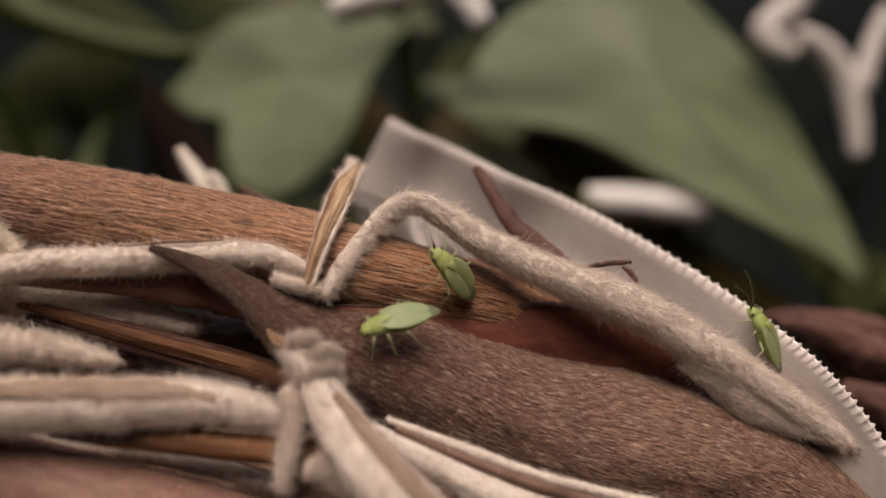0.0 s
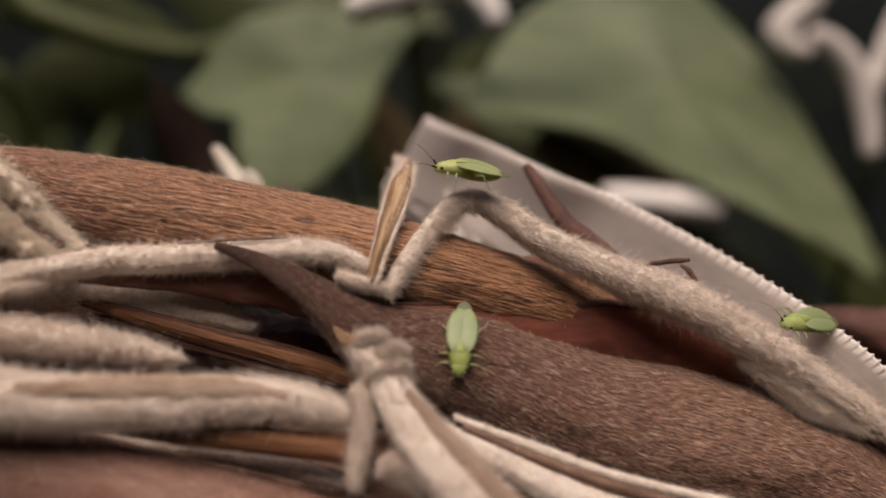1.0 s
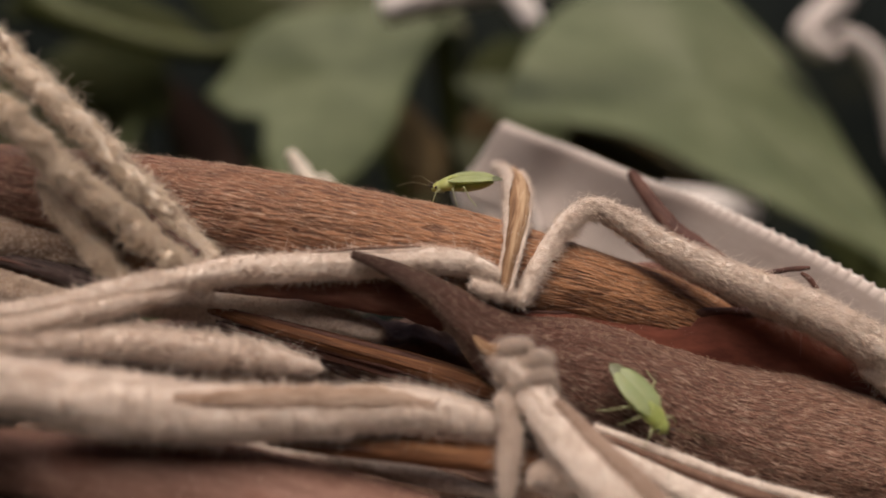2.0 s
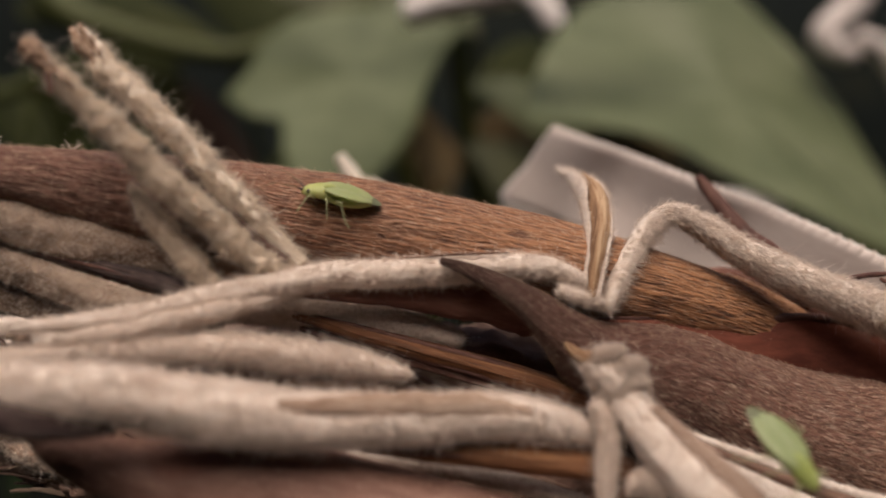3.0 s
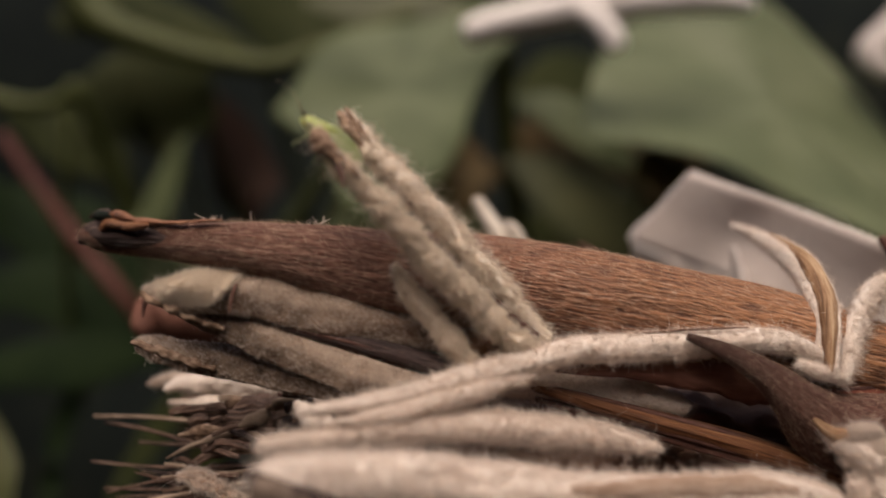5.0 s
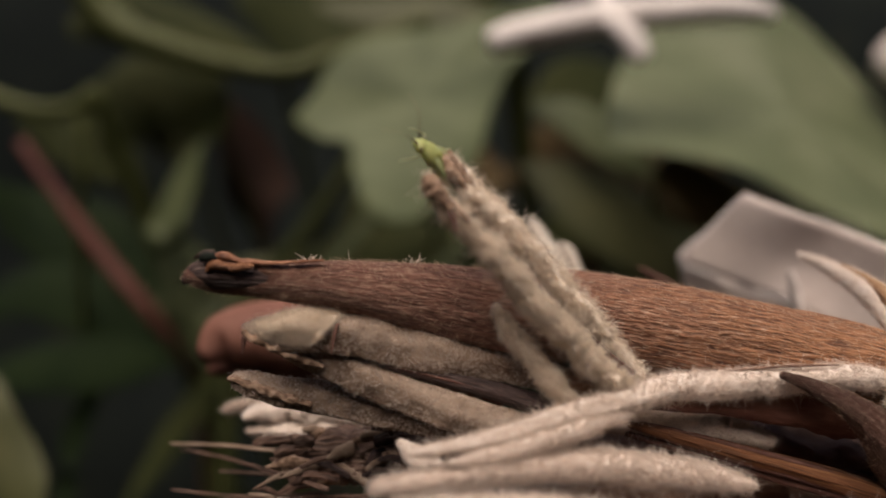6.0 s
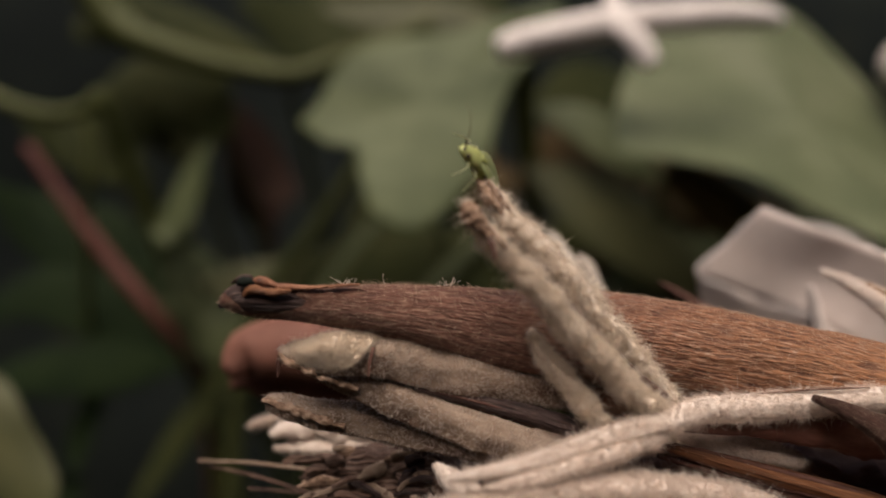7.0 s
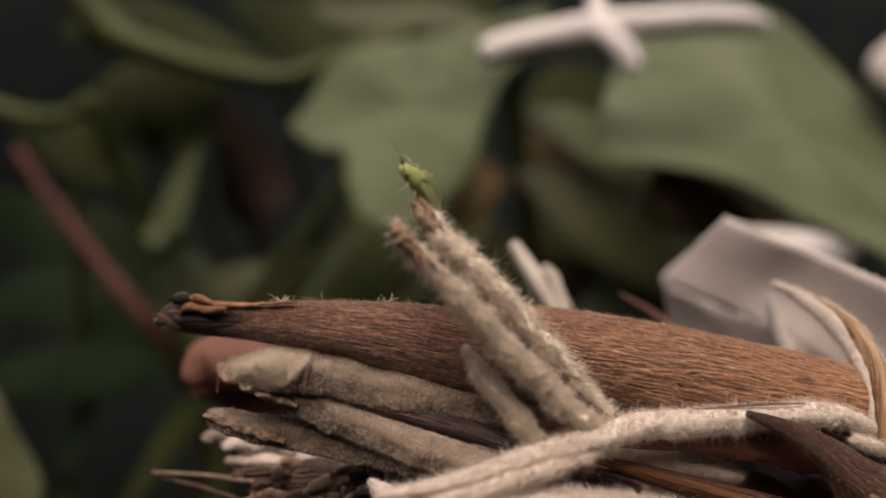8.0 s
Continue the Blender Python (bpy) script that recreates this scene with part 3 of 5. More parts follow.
    ctrl = [(-1.175, 2.914, 0.005, 0.016), (-1.036, 2.930, -0.048, 0.034), (-0.838, 2.957, -0.154, 0.063), (-0.685, 2.993, -0.277, 0.104), (-0.512, 3.071, -0.409, 0.168), (-0.207, 3.159, -0.514, 0.232), (0.167, 3.248, -0.693, 0.276), (0.528, 3.295, -0.811, 0.306), (0.901, 3.343, -0.916, 0.325), (1.288, 3.404, -1.052, 0.338), (1.603, 3.455, -1.208, 0.338), (1.892, 3.491, -1.411, 0.324), (2.115, 3.501, -1.687, 0.278)]
    body = tube(ctrl, 480, 150, 1, 1, None, 0.06, (2, 5), 0.02, (15, 110), seed=8)
    husk = part("husk", body, POD_DARK, lo)
    part("nap", fuzz(body, 22000, 0.022, 1.0, (-0.9, 0, 0.2), 0.0006, 9), POD_FUZZ, husk, "sparse short pale hairs", "stuff")
    rng = np.random.default_rng(5)
    pts = body[0][rng.integers(0, len(body[0]) - 2, 130)]
    specks = [tube([(*(p - (0.002, 0, 0)), 0.0012), (*p, r), (*(p + (0.002, 0, 0)), 0.0012)], 5, 6) for p, r in zip(pts, rng.uniform(0.0010, 0.0030, 130))]
    part("dust", join(*specks), PEEL, husk, "scattered pale specks of dust", "stuff")
    barb = [(-0.688, 2.850, -0.317, 0.011), (-0.641, 2.817, -0.358, 0.030), (-0.562, 2.785, -0.384, 0.039), (-0.502, 2.755, -0.414, 0.017)]
    part("torn_flap", tube(barb, 30, 12, 0.6, 1, None, 0.25, (10, 16), seed=3), INNER, lo, "brown torn flap")

    fo = thing("woody_pod", (-2.535, 2.630, -0.715), "smooth brown woody pod lying lowest in the bundle", "seed pod", "woody pods")
    ctrl = [(-2.640, 2.590, -0.610, 0.020), (-2.560, 2.610, -0.660, 0.066), (-2.430, 2.655, -0.728, 0.104), (-2.287, 2.695, -0.782, 0.128), (-2.103, 2.714, -0.815, 0.159), (-1.725, 2.735, -0.884, 0.183), (-1.299, 2.749, -0.999, 0.199), (-0.864, 2.781, -1.145, 0.213), (-0.428, 2.791, -1.321, 0.202)]
    body = tube(ctrl, 160, 44, 1, 1, None, 0.05, (2, 5), 0.04, (7, 45), seed=10)
    husk = part("husk", body, POD_PALE, fo)
    part("nap", fuzz(body, 5000, 0.02, 0.4, (-0.5, 0, 0), 0.0008, 19), POD_FUZZ, husk, "sparse short pale hairs", "stuff")

    lip = thing("red_bract", (0.307, 3.400, -0.368), "dark red leathery bract tucked between the pods", "dried bract")
    ctrl = [(-0.529, 3.034, -0.272, 0.037), (-0.209, 3.194, -0.331, 0.083), (0.170, 3.303, -0.383, 0.115), (0.514, 3.369, -0.401, 0.144), (0.846, 3.439, -0.474, 0.154), (1.107, 3.418, -0.588, 0.109), (1.261, 3.332, -0.685, 0.036)]
    part("blade", tube(ctrl, 120, 26, 0.22, 1, None, 0.10, (3, 5), 0.05, (3, 30), seed=12), REDSKIN, lip)
    edge = [(x, y, z + r * 0.93, r * 0.16) for x, y, z, r in ctrl]
    part("margin", tube(edge, 90, 8, 1, 1, None, 0.3, (6, 10), seed=14), THORN, lip, "thin curled upper margin")

    inner = thing("red_bract", (0.300, 3.600, -0.120), "dark maroon bract standing behind the pod's end", "dried bract")
    part("blade", tube([(0.102, 3.640, -0.071, 0.0227), (0.244, 3.640, -0.105, 0.0680), (0.442, 3.640, -0.181, 0.0850), (0.669, 3.640, -0.295, 0.0907), (0.924, 3.640, -0.451, 0.0567)], 80, 18, 0.3, 1, None, 0.10, (3, 5), 0.05, (3, 30), seed=17), DARKSKIN, inner)

    core = thing("dry_core", (-1.769, 3.410, -0.599), "dark crumbling dry pith filling the bundle", "dry pith")
    ctrl = [(-3.184, 3.464, -0.534, 0.071), (-2.741, 3.492, -0.486, 0.161)] + [(-2.346, 3.624, -0.585, 0.238), (-1.642, 3.629, -0.641, 0.300), (-0.932, 3.664, -0.675, 0.339), (-0.355, 3.687, -0.793, 0.365)] + [(-0.095, 3.577, -0.721, 0.308), (0.624, 3.710, -1.037, 0.344), (1.534, 3.819, -1.365, 0.354)]
    part("pith", tube(ctrl, 200, 36, 1, 1, None, 0.25, (4, 6), 0.12, (4, 30), seed=13), DUST, core)
    crumbs(core, ctrl, 14, 3)


woody_pods()


def lower_filling():
    core = thing("dry_core", (-1.746, 3.060, -0.911), "dark crumbling pith low in the bundle", "dry pith")
    ctrl = [(-2.655, 3.146, -0.818, 0.095), (-2.003, 3.199, -0.956, 0.188), (-1.254, 3.241, -1.043, 0.235), (-0.482, 3.294, -1.111, 0.261), (0.316, 3.347, -1.362, 0.265)]
    crumbs(core, ctrl, 10, 5)
    part("pith", tube(ctrl, 120, 30, 1, 1, None, 0.25, (4, 6), 0.12, (4, 30), seed=23), DUST, core)


lower_filling()


def felted_stalks():
    c = [(-0.546, 3.021, -0.096, 0.023), (-0.649, 3.044, -0.055, 0.061), (-0.790, 3.039, -0.021, 0.076), (-1.071, 3.031, -0.035, 0.078), (-1.364, 3.000, -0.047, 0.078), (-1.627, 2.969, -0.060, 0.077)] + [(-1.848, 2.876, -0.094, 0.074), (-2.104, 2.821, -0.147, 0.069), (-2.301, 2.740, -0.190, 0.056), (-2.488, 2.668, -0.215, 0.043), (-2.653, 2.617, -0.231, 0.030), (-2.713, 2.593, -0.234, 0.014)]
    stalk("long arched cream felted stalk with a folded lower lip", c, 9000, 0.05, [
        ("lower_lip", [(-1.780, 2.872, -0.128, 0.006), (-1.860, 2.838, -0.148, 0.024), (-2.000, 2.795, -0.180, 0.034), (-2.150, 2.748, -0.212, 0.038), (-2.306, 2.695, -0.246, 0.034), (-2.476, 2.640, -0.270, 0.024), (-2.564, 2.605, -0.274, 0.010)], FELT, 1, 1, ""),
        ("underside", [(-1.741, 2.955, -0.130, 0.018), (-1.392, 3.045, -0.145, 0.051), (-1.023, 3.129, -0.179, 0.090), (-0.766, 3.188, -0.222, 0.110), (-0.573, 3.169, -0.267, 0.068)], DARKSKIN, 0.6, 1, "bare brown underside"),
        ("furrow", [(-1.582, 2.982, -0.029, 0.0024), (-1.448, 2.982, -0.002, 0.0049), (-1.277, 2.982, 0.018, 0.0061), (-1.081, 2.982, 0.031, 0.0061), (-0.898, 2.982, 0.036, 0.0024)], DUST, 1, 1, "dark furrow along the top"),
    ], shape=groove(70, 0.16, 0.35), seed=1, tall=0.85)
    stalk("greyish cream felted stalk lying under the arched one", [(-2.134, 3.092, -0.217, 0.047), (-1.897, 3.124, -0.209, 0.083), (-1.607, 3.171, -0.237, 0.091), (-1.334, 3.197, -0.289, 0.075), (-1.084, 3.209, -0.349, 0.044)], 4500, 0.05, seed=2)
    stalk("short woolly cream stalk with a blunt end", [(-1.294, 2.887, -0.450, 0.020), (-1.467, 2.880, -0.411, 0.057), (-1.732, 2.821, -0.367, 0.069), (-1.987, 2.772, -0.332, 0.069), (-2.252, 2.717, -0.323, 0.064), (-2.444, 2.661, -0.328, 0.057), (-2.687, 2.603, -0.344, 0.048), (-2.834, 2.535, -0.346, 0.027)], 7000, 0.06, seed=3, lump=0.12, woolly=1.3)
    stalk("thick cream felted stalk with a brown split along it", [(-0.594, 2.767, -0.657, 0.042), (-0.721, 2.760, -0.613, 0.079), (-0.922, 2.722, -0.574, 0.092), (-1.182, 2.676, -0.572, 0.096), (-1.474, 2.623, -0.573, 0.104), (-1.755, 2.573, -0.549, 0.115), (-2.024, 2.514, -0.501, 0.116), (-2.238, 2.445, -0.444, 0.106), (-2.444, 2.387, -0.410, 0.096), (-2.627, 2.342, -0.398, 0.091), (-2.733, 2.302, -0.391, 0.080), (-2.776, 2.267, -0.384, 0.052), (-2.784, 2.239, -0.379, 0.021)], 14000, 0.060, [
        ("split", [(-1.729, 2.487, -0.483, 0.017), (-1.556, 2.524, -0.494, 0.033), (-1.316, 2.574, -0.497, 0.039), (-1.067, 2.623, -0.507, 0.038), (-0.842, 2.667, -0.553, 0.021)], FELT_SPLIT, 0.3, 1, "brown inner face in the split"),
        ("withered_end", [(-2.776, 2.225, -0.373, 0.027), (-2.729, 2.228, -0.411, 0.051), (-2.650, 2.262, -0.435, 0.046), (-2.560, 2.300, -0.440, 0.014)], FELT_GREY, 1, 1, "withered brown end"),
        # withered brown, and the shade under the stalk painted in with it
        ("withered_shaded_underside", [(-2.805, 2.262, -0.352, 0.016), (-2.740, 2.258, -0.404, 0.050), (-2.640, 2.280, -0.452, 0.062), (-2.525, 2.320, -0.496, 0.060), (-2.400, 2.370, -0.530, 0.044), (-2.260, 2.430, -0.556, 0.014)], CHAR_PLUM, 1, 1, "withered brown underside, painted darker for its shade"),
    ], seed=4, lump=0.07)
    stalk("knotted cream felted strap bent over the dark pod", [(-0.645, 2.896, -0.363, 0.018), (-0.594, 2.838, -0.400, 0.065), (-0.522, 2.808, -0.435, 0.097), (-0.475, 2.787, -0.497, 0.097), (-0.446, 2.742, -0.553, 0.091), (-0.349, 2.654, -0.690, 0.115), (-0.209, 2.584, -0.833, 0.138), (-0.028, 2.541, -1.027, 0.157)], 7000, 0.045, [
        ("knot", [(-0.598, 2.795, -0.470, 0.009), (-0.520, 2.754, -0.415, 0.019), (-0.440, 2.764, -0.380, 0.016), (-0.402, 2.800, -0.420, 0.009)], FELT, 1, 1, "wrinkled knot"),
        ("knot", [(-0.588, 2.778, -0.530, 0.007), (-0.510, 2.730, -0.470, 0.014), (-0.425, 2.746, -0.440, 0.012), (-0.394, 2.780, -0.470, 0.006)], FELT, 1, 1, "wrinkled knot"),
        ("knot", [(-0.617, 2.818, -0.395, 0.007), (-0.560, 2.778, -0.352, 0.019), (-0.490, 2.773, -0.340, 0.013)], FELT, 1, 1, "wrinkled knot"),
        ("tail", [(-0.576, 2.750, -0.533, 0.034), (-0.557, 2.692, -0.669, 0.035), (-0.574, 2.644, -0.780, 0.027), (-0.584, 2.613, -0.873, 0.014)], FELT, 1, 1, ""),
        ("tuft", [(-0.491, 2.638, -0.816, 0.020), (-0.429, 2.636, -0.790, 0.040), (-0.365, 2.620, -0.826, 0.044), (-0.312, 2.605, -0.890, 0.028)], FELT, 1, 1, ""),
        ("inner_face", [(-0.399, 2.666, -0.538, 0.029), (-0.290, 2.583, -0.662, 0.059), (-0.154, 2.505, -0.798, 0.072), (0.002, 2.436, -0.947, 0.074)], FELT_PINK, 0.3, 1, "pinkish inner face"),
    ], seed=5, wide=1.0, tall=0.8)
    stalk("pale flat strap with a dark furrow", [(-0.285, 2.836, -0.687, 0.018), (-0.096, 2.806, -0.798, 0.052), (0.144, 2.809, -0.921, 0.077), (0.428, 2.804, -1.041, 0.093), (0.752, 2.791, -1.145, 0.101), (1.121, 2.791, -1.236, 0.101)], 3500, 0.03, [
        ("rim", [(-0.218, 2.832, -0.664, 0.013), (0.079, 2.818, -0.772, 0.020), (0.383, 2.798, -0.876, 0.019), (0.748, 2.777, -0.962, 0.019), (1.108, 2.757, -1.028, 0.019)], FELT, 1, 1, ""),
        ("furrow", [(-0.184, 2.812, -0.698, 0.013), (0.078, 2.798, -0.806, 0.019), (0.382, 2.784, -0.913, 0.022), (0.745, 2.767, -1.006, 0.019)], DUST, 1, 1, "dark furrow"),
    ], seed=6)
    stalk("upright curling leaf stub split along its face", [(-0.569, 3.017, -0.188, 0.032), (-0.539, 3.080, -0.031, 0.047), (-0.505, 3.208, 0.140, 0.056), (-0.479, 3.478, 0.304, 0.056), (-0.479, 3.847, 0.431, 0.044), (-0.529, 4.074, 0.501, 0.019)], 2600, 0.04, [
        ("inner_face", [(-0.560, 2.980, -0.155, 0.018), (-0.525, 3.045, -0.006, 0.034), (-0.483, 3.160, 0.151, 0.041), (-0.448, 3.425, 0.313, 0.040), (-0.443, 3.770, 0.432, 0.020)], INNER, 1, 1, "tan brown inner face"),
        ("far_rim", [(-0.535, 2.976, -0.155, 0.009), (-0.491, 3.036, -0.005, 0.011), (-0.441, 3.160, 0.151, 0.012), (-0.405, 3.430, 0.325, 0.011), (-0.412, 3.778, 0.430, 0.008)], FELT, 1, 1, ""),
        ("heel", [(-0.692, 2.971, -0.118, 0.023), (-0.624, 2.979, -0.144, 0.032), (-0.546, 2.999, -0.166, 0.032), (-0.492, 3.021, -0.186, 0.023)], FELT, 1, 1, ""),
    ], seed=7, wide=0.8, lump=0.08)
    stalk("looping woolly cream stalk sloping down across the pods", [(-0.489, 3.005, -0.199, 0.028), (-0.448, 3.042, -0.116, 0.047), (-0.353, 3.150, 0.027, 0.056), (-0.236, 3.226, 0.166, 0.062), (-0.124, 3.254, 0.210, 0.060), (0.015, 3.263, 0.142, 0.070), (0.167, 3.251, 0.041, 0.079), (0.417, 3.227, -0.085, 0.086), (0.671, 3.238, -0.187, 0.098), (0.924, 3.243, -0.300, 0.103), (1.175, 3.238, -0.451, 0.098), (1.407, 3.250, -0.605, 0.089), (1.643, 3.267, -0.761, 0.075), (1.823, 3.270, -0.876, 0.055), (1.935, 3.266, -0.959, 0.018)], 12000, 0.060, [
        ("side_branch", [(1.073, 3.236, -0.481, 0.040), (1.311, 3.263, -0.645, 0.070), (1.491, 3.267, -0.761, 0.053), (1.620, 3.231, -0.828, 0.013)], FELT, 1, 1, ""),
    ], seed=8, comb=(0.8, 0, -0.4), n=180, lay=1.3, woolly=0.9, strand=0.0011)
    post = stalk("pair of leaning woolly cream stalks with withered brown tips", [(-2.645, 2.620, 0.779, 0.024), (-2.602, 2.631, 0.716, 0.037), (-2.461, 2.656, 0.567, 0.043), (-2.307, 2.701, 0.403, 0.050), (-2.145, 2.774, 0.234, 0.054), (-1.991, 2.854, 0.085, 0.055), (-1.821, 2.920, -0.071, 0.052)], 8000, 0.070, [
        ("rear_stem", [(-2.574, 2.799, 0.888, 0.024), (-2.515, 2.811, 0.807, 0.037), (-2.387, 2.816, 0.663, 0.044), (-2.207, 2.847, 0.487, 0.046), (-2.028, 2.895, 0.290, 0.045), (-1.875, 2.941, 0.120, 0.041), (-1.749, 2.976, -0.016, 0.026)], FELT_CREAM, 1, 1, ""),
        ("withered_tip", [(-2.662, 2.589, 0.785, 0.012), (-2.641, 2.587, 0.772, 0.026), (-2.601, 2.590, 0.725, 0.030), (-2.556, 2.589, 0.672, 0.012)], FELT_BROWN, 1, 1, "withered brown tip"),
        ("withered_tip", [(-2.638, 2.606, 0.801, 0.008), (-2.610, 2.594, 0.758, 0.018), (-2.564, 2.599, 0.702, 0.018), (-2.494, 2.605, 0.621, 0.008)], FELT_BROWN, 1, 1, "withered brown tip"),
        ("withered_tip", [(-2.594, 2.786, 0.897, 0.009), (-2.575, 2.780, 0.872, 0.020), (-2.545, 2.784, 0.823, 0.024), (-2.491, 2.777, 0.752, 0.011)], FELT_BROWN, 1, 1, "withered brown tip"),
        ("withered_tip", [(-2.565, 2.796, 0.913, 0.009), (-2.549, 2.783, 0.880, 0.017), (-2.505, 2.783, 0.819, 0.017), (-2.450, 2.780, 0.742, 0.009)], FELT_BROWN, 1, 1, "withered brown tip"),
        ("hook", [(-2.568, 2.570, 0.662, 0.008), (-2.550, 2.560, 0.631, 0.008), (-2.544, 2.551, 0.585, 0.004)], THORN, 1, 1, "tiny dark hook"),
        ("spur", [(-2.005, 2.883, 0.194, 0.009), (-1.909, 2.899, 0.094, 0.016), (-1.798, 2.922, 0.002, 0.021)], THORN, 1, 1, "thin dark twig between the stems"),
    ], seed=9, lump=0.6, woolly=0.85, strand=0.0011, lay=0.4, knobs=(11, 15), n=220, skin=FELT_CREAM, hair=HAIR_CREAM)
    stalk("small woolly stalk leaning beside the pair", [(-2.377, 2.819, 0.296, 0.013), (-2.291, 2.844, 0.163, 0.042), (-2.179, 2.849, 0.029, 0.048), (-2.056, 2.861, -0.102, 0.040)], 3500, 0.05, seed=10, skin=FELT_CREAM, hair=HAIR_CREAM, strand=0.0011, lump=0.4, knobs=(9, 12))
    stalk("grey felted stalk half hidden under the splint", [(-1.927, 2.933, -0.751, 0.036), (-1.646, 2.920, -0.766, 0.045), (-1.275, 2.904, -0.803, 0.049), (-0.912, 2.900, -0.874, 0.045), (-0.594, 2.888, -0.956, 0.031)], 2600, 0.03, seed=12)
    stalk("matted tuft of pale wool and fibres", [(-3.390, 3.270, -0.690, 0.014), (-3.279, 3.260, -0.690, 0.042), (-3.170, 3.255, -0.755, 0.050), (-3.080, 3.250, -0.840, 0.036), (-2.950, 3.245, -0.900, 0.060), (-2.820, 3.240, -0.950, 0.040), (-2.690, 3.236, -0.975, 0.014)], 5200, 0.050, seed=14, name="wool_tuft", lump=1.1, skin=FELT_BROWN, knobs=(8, 12), woolly=0.8)
    stalk("little curled cream leaf tip", [(-2.762, 2.814, -0.245, 0.018), (-2.700, 2.824, -0.309, 0.052), (-2.609, 2.808, -0.377, 0.058), (-2.486, 2.785, -0.421, 0.044)], 900, 0.02, seed=11, name="leaf_tip")


felted_stalks()


def splints():
    g = "bare splints"
    for lb, ctrl, material, sd in (
        ("orange-brown bare splint with dark grain", [(-1.927, 3.068, -0.195, 0.009), (-1.701, 3.085, -0.254, 0.028), (-1.389, 3.105, -0.347, 0.041), (-1.022, 3.132, -0.451, 0.048), (-0.710, 3.116, -0.540, 0.052), (-0.469, 3.046, -0.602, 0.042)], SPLINT, 1),
        ("thin dark splint lying along the orange one", [(-1.774, 3.100, -0.287, 0.012), (-1.388, 3.118, -0.402, 0.022), (-1.020, 3.143, -0.512, 0.027), (-0.543, 3.110, -0.635, 0.024)], THORN, 2),
        ("charred dark splint poking from the sheaths", [(-2.851, 2.960, 0.038, 0.012), (-2.593, 2.975, -0.019, 0.031), (-2.355, 2.961, -0.078, 0.040), (-2.097, 2.933, -0.147, 0.044)], CHAR_PLUM, 4),
        ("red-brown splint deep under the stalks", [(-1.467, 2.715, -0.691, 0.017), (-1.198, 2.728, -0.707, 0.042), (-0.868, 2.759, -0.741, 0.055), (-0.446, 2.810, -0.807, 0.056)], SPLINT, 8),
        ("brown rear splint in the shade", [(-2.388, 3.118, 0.053, 0.025), (-2.132, 3.138, -0.025, 0.050), (-1.751, 3.144, -0.127, 0.060)], SPLINT, 5),
    ):
        ob = thing("splint", ctrl[0], lb, "splint", g)
        part("shaft", tube(ctrl, 90, 18, 1, 1, None, 0.10, (3, 8), 0.16, (3, 60), seed=sd), material, ob)
        for k in range(3):
            q = [(x, y - r * 0.86 * math.cos(k - 1), z + r * 0.86 * math.sin(k - 1), r * 0.26) for x, y, z, r in ctrl[:-1]]
            q = q[k % 2:] if len(q) > 3 else q
            q[0], q[-1] = (*q[0][:3], 0.002), (*q[-1][:3], 0.002)
            part("sliver", tube(q, 60, 8, 1, 1, None, 0.2, (6, 20), seed=sd + k), (material, THORN)[(k + sd) % 2], ob)
    th = thing("thorn", (0.172, 3.800, 0.426), "slender dark brown thorn before the white leaf", "thorn")
    part("spike", tube([(0.172, 3.819, 0.431, 0.021), (0.202, 3.809, 0.383, 0.032), (0.265, 3.736, 0.265, 0.040), (0.364, 3.648, 0.111, 0.053), (0.502, 3.564, -0.031, 0.066), (0.640, 3.490, -0.190, 0.075)], 60, 14, 1, 1, None, 0.12, (4, 8), 0.12, (4, 40), seed=6), THORN, th)
    tw = thing("twig", (0.850, 3.300, -0.062), "tiny broken dark twig caught in the wool", "twig")
    part("shaft", tube([(0.628, 3.279, -0.084, 0.010), (0.733, 3.291, -0.069, 0.013), (0.858, 3.309, -0.057, 0.010)], 24, 8, 1, 1, None, 0.3, (20, 40), seed=7), THORN, tw)
    part("side_twig", tube([(0.816, 3.297, -0.080, 0.008), (0.848, 3.291, -0.105, 0.013), (0.883, 3.279, -0.156, 0.010)], 16, 8, seed=8), THORN, tw)


splints()


